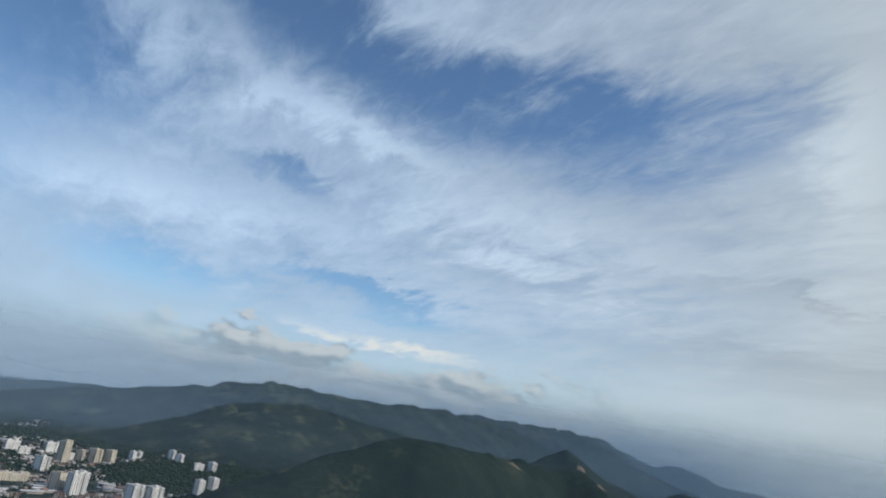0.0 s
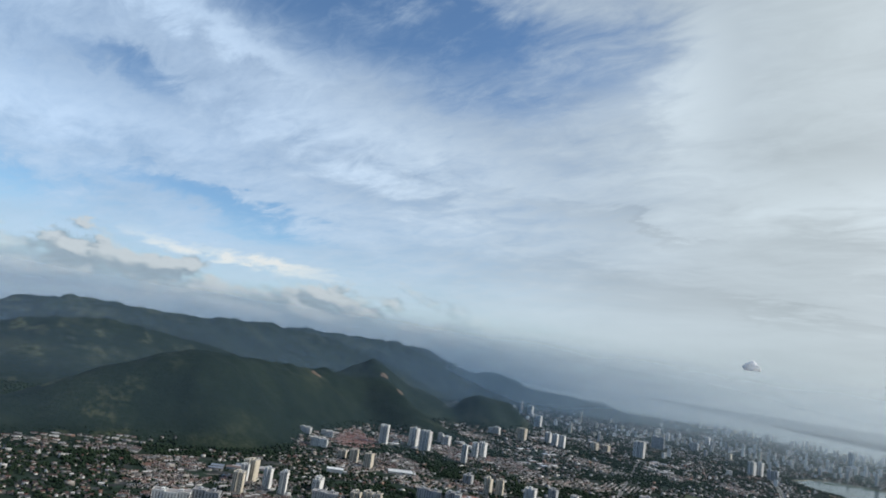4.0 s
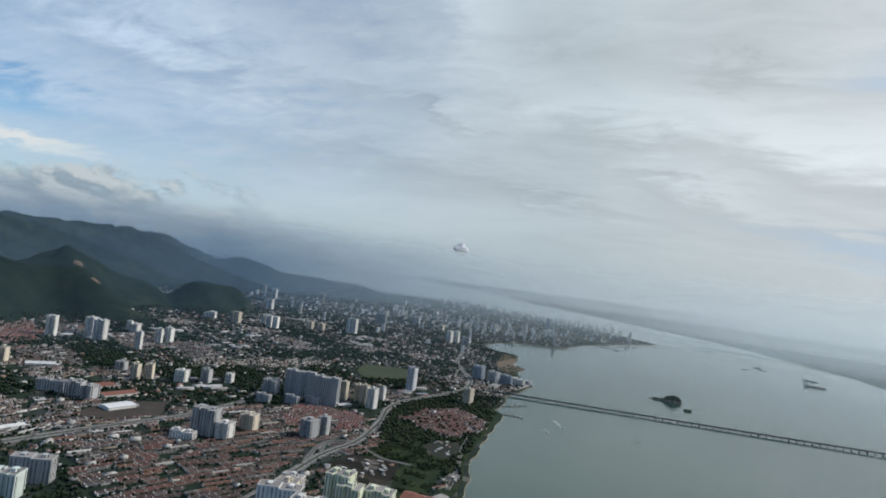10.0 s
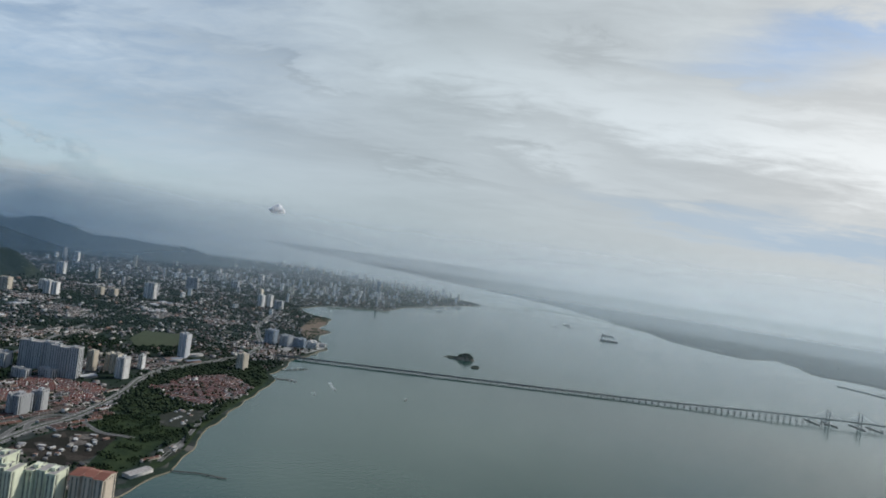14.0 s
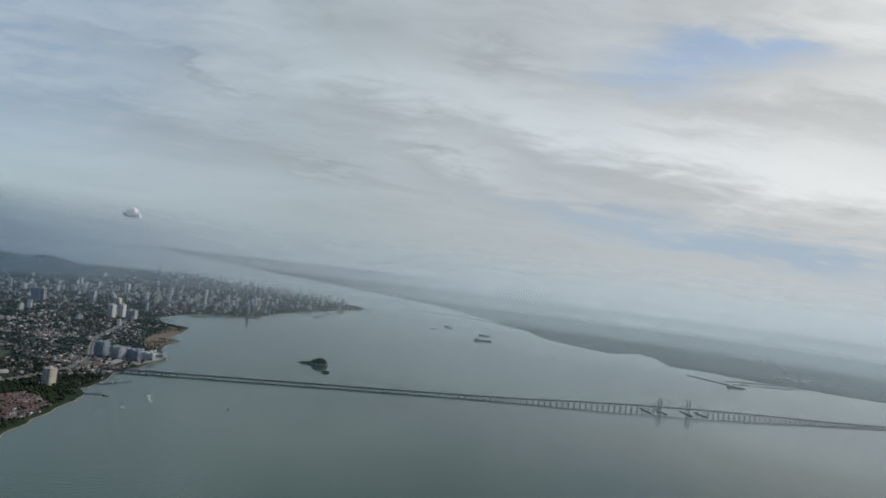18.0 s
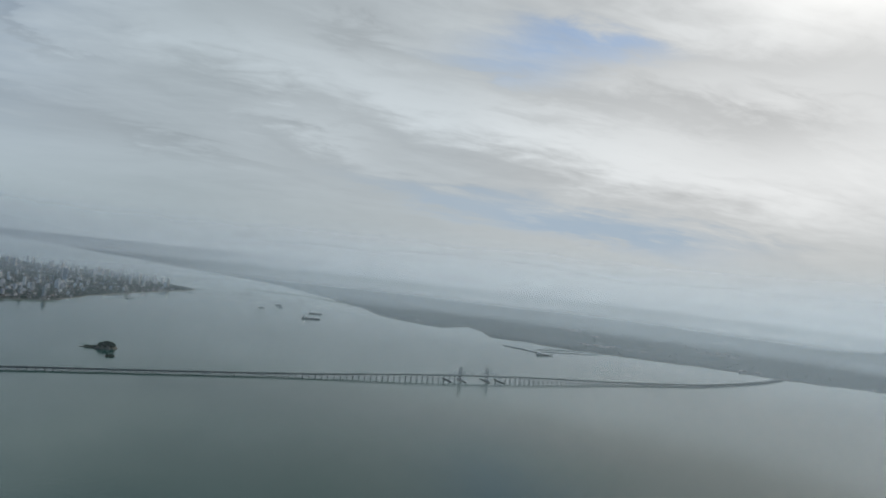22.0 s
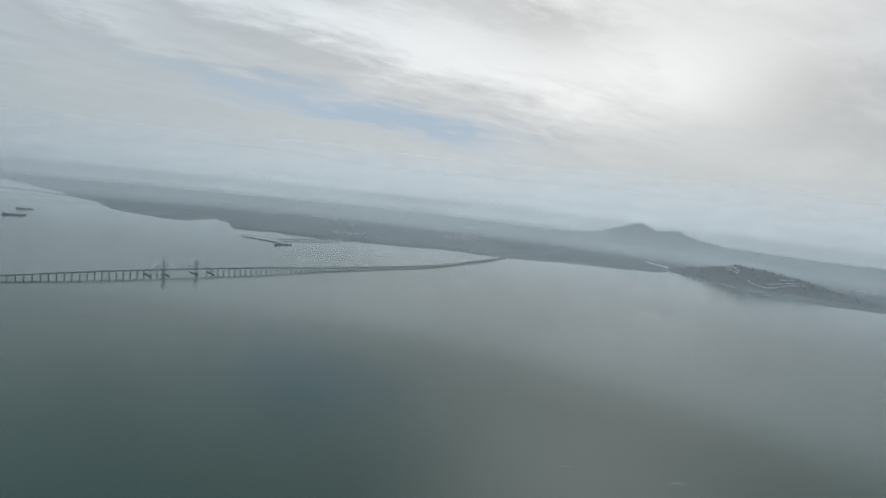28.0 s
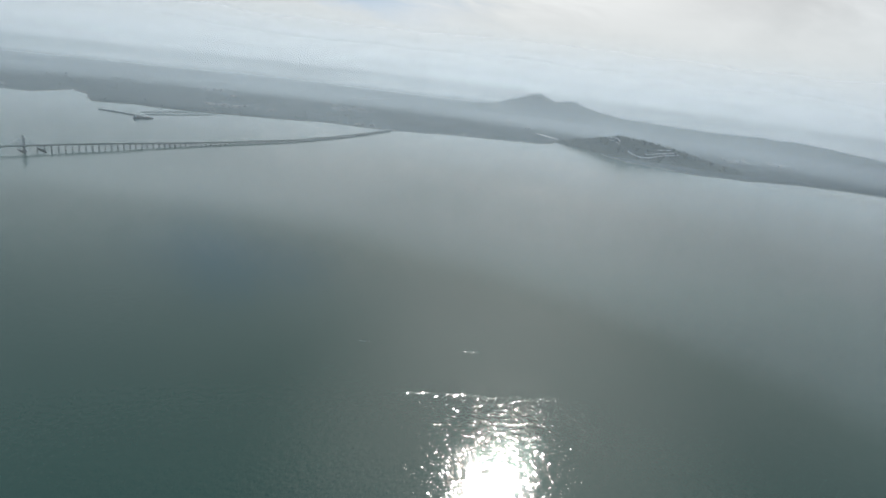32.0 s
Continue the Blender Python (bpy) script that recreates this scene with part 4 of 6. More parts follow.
tower(182.4, 276.8, 4.2, 7.5, -36, "grey")
tower(195.1, 271.9, 4.2, 7.5, -36, "grey")
tower(204.4, 268.4, 4.2, 7.5, -36, "grey")
tower(145.0, 226.0, 6.0, 6.4, -25, "white")
tower(148.0, 139.0, 12.0, 8.0, -22, "lime")
tower(140.5, 162.0, 6.5, 8.0, -22, "cream")
tower(64.0, 290.0, 6.4, 4.6, -9, "cream")
tower(110.0, 292.0, 6.0, 6.4, -16, "grey")
tower(394.0, 303.5, 2.2, 11.0, -50, "grey")
tower(388.0, 322.0, 3.0, 14.0, -40, "blue")


def landmark_tower(x, y, h, r):
    root = tagged(new("office_tower"), "tall round grey office tower over a broad podium", "building")
    root.matrix_basis = pose(x, y, GROUND - 0.05)
    shaft = Geo().frustum(0, 0, 2.4, h, r, r, 12)
    for k in range(12):
        a = 2 * math.pi * k / 12
        shaft.frustum(r * math.cos(a), r * math.sin(a), 2.4, h + 0.1, 0.16, 0.16, 4)
    part("shaft", shaft, root, "dark glazed shaft", mat=STYLE["blue"])
    part("podium", Geo().box(-7, -5, 0, 7, 5, 2.4).box(-6, -4, 2.4, 6, 4, 2.8), root, mat=STYLE["cream"])
    part("crown", Geo().frustum(0, 0, h, h + 0.5, r * 1.12, r * 1.12, 12).frustum(0, 0, h + .5, h + 1.3, r * .5, r * .4, 8), root, mat=STYLE["white"])
    for k in range(12):
        a = 2 * math.pi * (k + .5) / 12
        part("window_column", window_column(int((h - 3) / 0.3), r * 0.34), root, at=pose(r * .966 * math.cos(a), r * .966 * math.sin(a), 2.6, 0, 0, math.degrees(a) + 90))


landmark_tower(808.0, 643.0, 20.5, 3.1)

# ---- roads ----
ROADS = {
    "highway": ([(-110, 140), (-40, 178), (10, 203), (33, 214), (59, 231), (84, 241), (116, 252), (138, 258), (170, 276)], 2.4),
    "expressway": ([(40, 112), (100, 146), (137, 171), (171, 197), (194, 209), (214, 226), (228, 240), (239, 253), (256, 266), (277, 274), (316, 286), (343, 305), (359, 324), (372, 345), (400, 385), (440, 425), (480, 470), (520, 520)], 1.9),
    "avenue": ([(170, 276), (205, 318), (250, 372), (300, 430), (380, 520), (470, 600), (600, 700)], 0.9),
    "street": ([(84, 241), (98, 290), (108, 350), (112, 420), (135, 452)], 0.8),
    "bridge_approach": ([(300, 282), (322, 287), (334, 286), (343, 278)], 1.3),
    "coast_road": ([(196, 152), (214, 168), (236, 190), (262, 212), (282, 236), (290, 258), (312, 276)], 0.6),
}


def curve_points(pts, step):
    out = []
    for i in range(len(pts) - 1):
        p0, p1, p2, p3 = (Vector(pts[max(0, min(len(pts) - 1, j))]) for j in (i - 1, i, i + 1, i + 2))
        n = max(2, int((p2 - p1).length / step))
        for k in range(n):
            t = k / n
            out.append(0.5 * ((2 * p1) + (p2 - p0) * t + (2 * p0 - 5 * p1 + 4 * p2 - p3) * t * t + (3 * p1 - p0 - 3 * p2 + p3) * t ** 3))
    out.append(Vector(pts[-1]))
    return out


def flat_line(pts, z, step=4.0):
    c = curve_points(pts, step)
    line = []
    for i, p in enumerate(c):
        d = c[min(i + 1, len(c) - 1)] - c[max(i - 1, 0)]
        line.append((p.x, p.y, math.atan2(d.y, d.x), z))
    return line


ROAD_POINTS = []
for ROAD, (POINTS, HALF) in ROADS.items():
    LINE = flat_line(POINTS, GROUND)
    ROAD_POINTS += [(x, y, HALF) for x, y, a, z in LINE]
    root = tagged(new("road_" + ROAD), "grey asphalt road with pale kerbs between the houses", "road", kind="structure")
    part("carriageway", ribbon(LINE, HALF, -0.05, 0.06), root, mat=ASPHALT)
    for s in (-1, 1):
        part("kerb", ribbon(LINE, 0.10, -0.05, 0.10, s * (HALF + 0.1)), root, mat=CONCRETE)
    if HALF > 1.5:
        part("median", ribbon(LINE, 0.22, 0.06, 0.13), root, "planted strip", SCRUB)
        part("lane_line", ribbon(LINE, 0.05, 0.062, 0.07, HALF * 0.55), root, mat=MARKING)
        part("lane_line", ribbon(LINE, 0.05, 0.062, 0.07, -HALF * 0.55), root, mat=MARKING)
for NAME, POINTS in (("slip_road", [(163.5, 193.7), (170.7, 202.3), (178.1, 209.3), (185.1, 212.7), (190.4, 210.4), (192.6, 205.3), (192.0, 196.7), (192.6, 186.6), (197.3, 179.6), (199.0, 176.0)]), ("loop_road", [(173.5, 197.1), (174.6, 202.7), (177.9, 206.9), (183.6, 209.1), (188.8, 208.1)])):
    LINE = flat_line(POINTS, GROUND + 0.01, 2.0)
    ROAD_POINTS += [(x, y, 1.2) for x, y, a, z in LINE]
    root = tagged(new("road_" + NAME), "curving slip road of the interchange", "road", kind="structure")
    part("carriageway", ribbon(LINE, 0.75, -0.05, 0.06), root, mat=ASPHALT)
    for s in (-0.83, 0.83):
        part("kerb", ribbon(LINE, 0.08, -0.05, 0.10, s), root, mat=CONCRETE)

# ---- other ground ----
FIELD = [(301, 374), (326, 351), (300, 320), (272, 326), (280, 350)]
WORKS = [(164, 186), (183, 195), (197, 182), (192, 176), (180, 164), (166, 160)]
MEADOW = [(190, 178), (201, 182), (222, 188), (226, 198), (214, 196), (203, 188), (196, 180)]
LEA = [(192, 176), (202, 179), (206, 168), (188, 152), (176, 147), (169, 149), (180, 163)]
LOTS = [[(219.9, 197.4), (229.2, 200.4), (238.6, 195.9), (232.6, 186.9), (218.8, 179.4), (213.2, 184.9)], [(199.9, 160.0), (207.0, 164.9), (211.9, 164.2), (205.5, 156.0), (198.7, 152.6)]]
SLOPES = [(-295.5, 546.4), (-272.7, 591.4), (-229.5, 537.3), (-201.1, 534.2), (-196.9, 614.8), (-242.4, 773.9), (-307.2, 717.7), (-326.7, 605.3)]
FOREST = [(-12.6, 380.6), (23.7, 381.8), (44.7, 392.4), (52.9, 460.9), (62.5, 521.8), (39.8, 557.9), (-25.8, 495.6)]
VALLEY = [(-200.5, 473.6), (-190.6, 525.7), (-133.3, 766.0), (-54.3, 566.4), (-92.0, 457.9), (-130.7, 414.4), (-149.9, 412.2), (-177.8, 431.2)]
ESTATE = [(236, 236), (260, 250), (282, 246), (281, 222), (262, 206), (238, 203)]
SANDS = [(404, 324), (430, 346), (449, 355), (452, 372), (480, 393), (503, 417), (492, 424), (462, 398), (436, 376), (412, 345)]
QUAY = [(366, 284), (392, 295), (405, 316), (394, 326), (372, 312), (356, 298)]
GREENBELT = [(206, 212), (220, 228), (236, 247), (254, 262), (278, 270), (306, 276), (316, 262), (306, 246), (298, 232), (274, 212), (246, 192), (223, 174), (208, 158), (196, 148), (188, 146), (200, 160), (212, 176), (226, 188), (226, 198), (212, 200)]
PITCH = [(56, 262), (64, 266), (67, 259), (59, 255)]
COURT = [(98, 268), (118, 286), (140, 282), (132, 262), (112, 258)]
patch("ground_field", FIELD, LAWN, GROUND + 0.05, "open green playing field")
patch("ground_pitch", PITCH, LAWN, GROUND + 0.05, "yellow-green school pitch")
SITE = land("worked_ground", (0.022, 0.022, 0.018), (0.060, 0.050, 0.042), (0.15, 0.135, 0.12))
patch("ground_works", WORKS, SITE, GROUND + 0.05, "bare brown building site")
patch("ground_meadow", MEADOW, BUSHLAND, GROUND + 0.06, "rough green meadow by the shore")
patch("ground_lea", LEA, BUSHLAND, GROUND + 0.06, "rough green grass beside the building site")
patch("ground_bush", GREENBELT, BUSHLAND, GROUND + 0.02, "rough green scrubland between the road and the shore")
patch("ground_estate", ESTATE, ASPHALT, GROUND + 0.04, "paved ground of the housing estate")
patch("ground_sand", SANDS, CLAY, GROUND + 0.05, "reclaimed sandy ground on the waterfront")
patch("ground_quay", QUAY, CONCRETE, GROUND + 0.05, "paved waterfront quay")
patch("ground_yard", COURT, EARTH, GROUND + 0.05, "brown unpaved bus and lorry yard")


def scar(x, y, r, label):
    """A cut in the hillside, following the slope."""
    g, n = Geo(), 14
    rng = random.Random(int(x))
    rim = [r * rng.uniform(0.65, 1.15) for _ in range(n)]
    ring = [(x, y)] + [(x + q * k * rim[i] * math.cos(2 * math.pi * i / n), y + 0.6 * q * k * rim[i] * math.sin(2 * math.pi * i / n)) for k in (0.5, 1.0) for q in (1,) for i in range(n)]
    z = height(np.array([p[0] for p in ring]), np.array([p[1] for p in ring])) + 1.5
    z[n + 1:] -= 2.6
    g.add([(p[0], p[1], float(h)) for p, h in zip(ring, z)], [(0, 1 + i, 1 + (i + 1) % n) for i in range(n)] + [(1 + i, n + 1 + i, n + 1 + (i + 1) % n, 1 + (i + 1) % n) for i in range(n)])
    tagged(new("hill_scar", g.mesh("hill_scar", DIRT)), label, "earth cut", group="hillside cuts", kind="structure")


SCARS = [(149, 603, 7), (160, 580, 6), (78, 556, 7)]
for X, Y, RAD in SCARS:
    scar(X, Y, RAD, "bare orange earth cut into the jungle slope")

# ---- houses ----
HOUSE = Geo().gable(1, 1, 1, 0.5, 0.06)
TERRACE = Geo().gable(1, 1, 1, 0.5, 0.06)
for K in range(4):
    P = -0.5 + K / 3
    TERRACE.add([(P + q, y, z) for q in (-.014, .014) for y, z in ((-.56, 0), (.56, 0), (.56, 1.02), (0, 1.58), (-.56, 1.02))], [(4, 3, 2, 1, 0), (5, 6, 7, 8, 9), (2, 3, 8, 7), (3, 4, 9, 8), (4, 0, 5, 9), (1, 2, 7, 6)], 0)
SHED = Geo().gable(1, 1, 1, 0.22, 0.02)
TOWERS_XY = np.array(TOWER_SPOTS)
ROADS_XY = np.array(ROAD_POINTS)
HEATH = [(183, 188), (203, 206), (214, 201), (224, 185), (211, 168), (198, 171), (193, 188)]
patch("ground_heath", HEATH, BUSHLAND, GROUND + 0.03, "rough green heath beside the slip roads")
PAVED = land("broken_paving", (0.035, 0.040, 0.032), (0.15, 0.14, 0.13), (0.26, 0.25, 0.24))
for POLY in LOTS:
    patch("ground_lot", POLY, PAVED, GROUND + 0.08, "pale paved yard near the shore")
OPEN = [HEATH, FIELD, WORKS, MEADOW, LEA, SANDS, PITCH, COURT, FOREST, VALLEY, SLOPES, *LOTS]


def clear(x, y, gap, roads=0.9):
    """Where nothing else stands yet."""
    ok = inside(x, y, ISLAND_SHORE)
    for dx, dy in ((4, 0), (-4, 0), (0, 4), (0, -4)):
        ok &= inside(x + dx, y + dy, ISLAND_SHORE)
    for t in TOWERS_XY:
        ok &= np.hypot(x - t[0], y - t[1]) > t[2] * 0.55 + gap
    for r in ROADS_XY[(ROADS_XY[:, 0] > x.min() - 9) & (ROADS_XY[:, 0] < x.max() + 9)]:
        ok &= np.hypot(x - r[0], y - r[1]) > r[2] + roads
    for poly in OPEN:
        ok &= ~inside(x, y, poly)
    if gap > 0.25:
        ok &= ~inside(x, y, GREENBELT) | inside(x, y, ESTATE)
    return ok


ROWS, LONE, BLOCK, SHEDS, GARDEN = [], [], [], [], []
CELL = 30
for CX in range(-330, 960, CELL):
    for CY in range(60, 960, CELL):
        mx, my = CX + CELL / 2, CY + CELL / 2
        if not inside(np.array([mx]), np.array([my]), ISLAND_SHORE)[0]:
            if not inside(np.array([mx - 12]), np.array([my + 12]), ISLAND_SHORE)[0]:
                continue
        rng = np.random.default_rng(abs(CX * 31 + CY * 7 + 5))
        far = math.hypot(mx - 60, my - 20)
        turn = float(rng.uniform(-0.5, 0.5)) + 0.35
        kind = rng.random()
        home = 85 < mx < 240 and 140 < my < 262
        if -70 < mx < 85 and 150 < my < 300 and rng.random() < 0.55:
            kind = 0.1
        if home:
            kind = 0.0 if rng.random() < 0.8 else kind
            turn = 0.14 + float(rng.uniform(-0.08, 0.08))
        c, s = math.cos(turn), math.sin(turn)
        def world(u, v):
            return mx + u * c - v * s, my + u * s + v * c
        if kind < 0.34 and far < 560:
            for v in np.arange(-14, 14, 3.7 if home else 2.7):
                u = -14.0
                while u < 12:
                    l = rng.uniform(4.0, 9.0) if home else rng.uniform(1.6, 4.2)
                    x, y = world(u + l / 2, v + rng.normal() * 0.1)
                    if rng.random() < 0.80:
                        ROWS.append((x, y, turn, l, 1.15, rng.uniform(.5, .72)))
                    if home and rng.random() < 0.7:
                        ROWS.append((*world(u + l / 2, v + 1.45), turn, l, 1.15, rng.uniform(.5, .72)))
                    if rng.random() < 0.9:
                        GARDEN.append((*world(u + l + 0.4, v + 0.9), 0.45))
                    u += l + rng.uniform(0.5, 1.2)
                for u in np.arange(-14, 14, 1.5 if home else 2.2):
                    if rng.random() < 0.8:
                        GARDEN.append((*world(u + rng.normal() * .4, v + (2.6 + rng.normal() * .2 if home else 1.25)), rng.uniform(.36, .68)))
        elif kind < 0.72:
            n = int(58 if far < 420 else 46)
            for _ in range(n):
                x, y = world(*rng.uniform(-15, 15, 2))
                LONE.append((x, y, turn + rng.choice((0, math.pi / 2)), rng.uniform(1.0, 2.2), rng.uniform(.8, 1.2), rng.uniform(.45, .8)))
            for _ in range(190):
                GARDEN.append((*world(*rng.uniform(-15, 15, 2)), rng.uniform(.4, .85)))
        elif kind < 0.80 and far < 700:
            for _ in range(9):
                x, y = world(*rng.uniform(-13, 13, 2))
                SHEDS.append((x, y, turn, rng.uniform(4, 9), rng.uniform(2.5, 4.5), rng.uniform(.7, 1.3)))
            for _ in range(60):
                GARDEN.append((*world(*rng.uniform(-15, 15, 2)), rng.uniform(.4, .7)))
        else:
            for _ in range(330):
                GARDEN.append((*world(*rng.uniform(-15, 15, 2)), rng.uniform(.5, 1.0)))
            for _ in range(14):
                x, y = world(*rng.uniform(-15, 15, 2))
                LONE.append((x, y, turn, rng.uniform(1.0, 2.5), rng.uniform(.9, 1.3), rng.uniform(.5, .8)))
        for _ in range(int(rng.uniform(1, 5) if far < 420 else rng.uniform(3, 9))):
            x, y = world(*rng.uniform(-15, 15, 2))
            BLOCK.append((x, y, turn, rng.uniform(1.5, 4.0), rng.uniform(1.0, 1.8), rng.uniform(.7, 1.8)))


REDHILL = [(79.5, 442.1), (89.9, 491.3), (109.1, 513.4), (115.1, 477.9), (106.7, 434.9), (90.7, 424.0)]
COTTAGES = [(178.1, 247.6), (194.1, 266.4), (206.5, 268.2), (212.2, 257.1), (218.4, 249.3), (217.2, 235.8), (206.3, 225.0), (194.0, 221.2), (192.1, 224.3), (205.6, 244.0), (197.5, 245.1), (184.4, 235.9), (176.2, 235.6)]
ESTATE_ROWS, PALE_HUTS = [], []
for POLY, BEARING, STEP in ((REDHILL, 0.1, 3.0), (COTTAGES, 2.25, 2.1)):
    MX, MY = sum(p[0] for p in POLY) / len(POLY), sum(p[1] for p in POLY) / len(POLY)
    for V in np.arange(-60, 60, STEP):
        U = -60.0
        while U < 60:
            L = RNG.uniform(2.0, 4.5)
            X, Y = MX + U * math.cos(BEARING) - V * math.sin(BEARING), MY + U * math.sin(BEARING) + V * math.cos(BEARING)
            if inside(np.array([X]), np.array([Y]), POLY)[0]:
                ESTATE_ROWS.append((X, Y, BEARING, L, 1.3, .65))
            U += L + RNG.uniform(0.4, 1.2)
for POLY in LOTS:
    for X, Y in RNG.uniform((min(p[0] for p in POLY), min(p[1] for p in POLY)), (max(p[0] for p in POLY), max(p[1] for p in POLY)), (22, 2)):
        if inside(np.array([X]), np.array([Y]), POLY)[0]:
            PALE_HUTS.append((X, Y, 0.5, RNG.uniform(0.8, 2.4), RNG.uniform(.6, 1.2), RNG.uniform(.3, .5)))
for V in np.arange(-32, 32, 3.0):
    U = -32.0
    while U < 32:
        L = RNG.uniform(3.5, 6.5)
        X, Y = 258 + (U + L / 2) * math.cos(2.05) - V * math.sin(2.05), 228 + (U + L / 2) * math.sin(2.05) + V * math.cos(2.05)
        if inside(np.array([X]), np.array([Y]), ESTATE)[0]:
            ESTATE_ROWS.append((X, Y, 2.05, L, 1.35, .6))
        U += L + 0.7


def settle(rows, gap=1.0, steep=3.5):
    a = np.array(rows)
    keep = clear(a[:, 0], a[:, 1], gap)
    if rows is not ESTATE_ROWS:
        keep &= ~inside(a[:, 0], a[:, 1], COTTAGES) & ~inside(a[:, 0], a[:, 1], REDHILL)
    h = height(a[:, 0], a[:, 1])
    a, h = a[keep & (h < steep)], h[keep & (h < steep)]
    return a, np.maximum(h, GROUND)


def spread(name, rows, proto, mats, label, category, gap=1.0):
    a, h = settle(rows, gap)
    ob = swarm(name, proto.v, proto.f, proto.m, np.column_stack([a[:, 0], a[:, 1], h - 0.06]), a[:, 3:6], a[:, 2], mats)
    return tagged(ob, label, category)


def terraces():
    a, h = settle(ROWS, 0.6)
    order = np.argsort(np.hypot(a[:, 0] - 150, a[:, 1] - 195))
    mats = (WALLS, TILES)
    meshes = {}
    for i in order[:300]:
        l = round(float(a[i, 3]))
        if l not in meshes:
            g = Geo().gable(l, 1.15, 0.6, 0.34, 0.1)
            walls, roof = Geo(), Geo()
            walls.add(g.v[:10], g.f[:4])
            roof.add(g.v[10:], [tuple(k - 10 for k in f) for f in g.f[4:]])
            roof.add([(p[0], p[1], p[2] - 0.05) for p in g.v[10:]], [tuple(reversed([k - 10 for k in f])) for f in g.f[4:]])
            for k in range(0, l + 1, 3):
                p = -l / 2 + k * .999
                walls.add([(p + q, y, z) for q in (-.05, .05) for y, z in ((-.66, 0), (.66, 0), (.66, .63), (0, 1.01), (-.66, .63))], [(4, 3, 2, 1, 0), (5, 6, 7, 8, 9), (2, 3, 8, 7), (3, 4, 9, 8), (4, 0, 5, 9), (1, 2, 7, 6)])
            for k in range(l):
                roof.box(-l / 2 + k + .15, -0.92, 0.3, -l / 2 + k + .8, -0.5, 0.36)
                walls.box(-l / 2 + k + .18, -0.90, 0, -l / 2 + k + .26, -0.82, 0.3)
                walls.box(-l / 2 + k + .25, 0.5, 0, -l / 2 + k + .7, 0.74, 0.30)
            meshes[l] = (walls.mesh("wall", WALLS1), roof.mesh("roof", TILE1))
        root = tagged(new("terrace_row"), "row of terraced houses with pale walls and clay tile roof", "house", group="terraced houses")
        root.matrix_basis = pose(a[i, 0], a[i, 1], h[i] - 0.05, 0, 0, math.degrees(a[i, 2]))
        part("wall", meshes[l][0], root)
        part("roof", meshes[l][1], root, "weathered clay tile roof")
    rest = order[300:]
    ob = swarm("terraced_houses", TERRACE.v, TERRACE.f, TERRACE.m, np.column_stack([a[rest, 0], a[rest, 1], h[rest] - 0.06]), a[rest, 3:6], a[rest, 2], mats)
    tagged(ob, "rows of terraced houses with clay tile roofs", "houses")


def object_paint(name, stops, rough=0.8):
    m, n = material(name)
    g = place(n)
    c = n.ramp(n.put("ShaderNodeObjectInfo").outputs["Random"], stops, step=True)
    c = n.mix(n.smooth(n.noise(g, 1.2, 4.0, 0.6), 0.35, 0.75, 0.0, 0.45), c, (0.075, 0.058, 0.052))
    finish(n, c, rough, bump=n.noise(g, 9.0, 2.0), strength=0.3, distance=0.03)
    return m


TILE1 = object_paint("row_tiles", [(0.0, (0.085, 0.040, 0.033)), (0.3, (0.050, 0.032, 0.028)), (0.5, (0.125, 0.060, 0.042)), (0.62, (0.055, 0.040, 0.036)), (0.84, (0.09, 0.085, 0.08)), (0.97, (0.30, 0.29, 0.27))])
WALLS1 = object_paint("row_walls", [(0.0, (0.58, 0.56, 0.52)), (0.4, (0.48, 0.43, 0.35)), (0.7, (0.70, 0.69, 0.66))])
terraces()
ESTATE_TILES = island_paint("red_estate_tiles", [(0.0, (0.16, 0.055, 0.042)), (0.4, (0.115, 0.045, 0.036)), (0.7, (0.20, 0.085, 0.055)), (0.88, (0.09, 0.06, 0.055))])
spread("estate_houses", ESTATE_ROWS, TERRACE, (WALLS, ESTATE_TILES), "regular rows of new red-roofed terrace houses", "houses", 0.3)
WS = np.array(PALE_HUTS)
PALE = island_paint("pale_sheet_roofs", [(0.0, (0.36, 0.37, 0.37)), (0.4, (0.22, 0.22, 0.22)), (0.7, (0.46, 0.44, 0.41)), (0.85, (0.20, 0.12, 0.09))])
tagged(swarm("shore_sheds", SHED.v, SHED.f, SHED.m, np.column_stack([WS[:, :2], np.full(len(WS), GROUND - .02)]), WS[:, 3:6], WS[:, 2], (WALLS, PALE)), "pale sheet-roofed sheds near the shore", "buildings")
SCRUBS = RNG.uniform((400, 320), (510, 430), (2600, 2))
SCRUBS = SCRUBS[inside(SCRUBS[:, 0], SCRUBS[:, 1], SANDS) & (fbm(SCRUBS[:, 0] / 14, SCRUBS[:, 1] / 14, 3, 4) > 0.48)]
spread("detached_houses", LONE, HOUSE, (WALLS, TILES), "scattered villas with pitched tile roofs", "houses", 0.8)
FLAT = Geo().box(-.5, -.5, 0, .5, .5, 1).box(-.3, -.3, 1, .1, .2, 1.18)
spread("town_blocks", BLOCK, FLAT, (BLOCKS,), "low flat-roofed shop and office blocks", "buildings", 1.5)
spread("sheds", SHEDS, SHED, (BLOCKS, island_paint("shed_roofs", [(0.0, (0.5, 0.5, 0.49)), (0.3, (0.36, 0.34, 0.32)), (0.55, (0.20, 0.24, 0.29)), (0.75, (0.17, 0.12, 0.10)), (0.9, (0.66, 0.66, 0.64))])), "long metal-roofed warehouses", "buildings", 2.0)


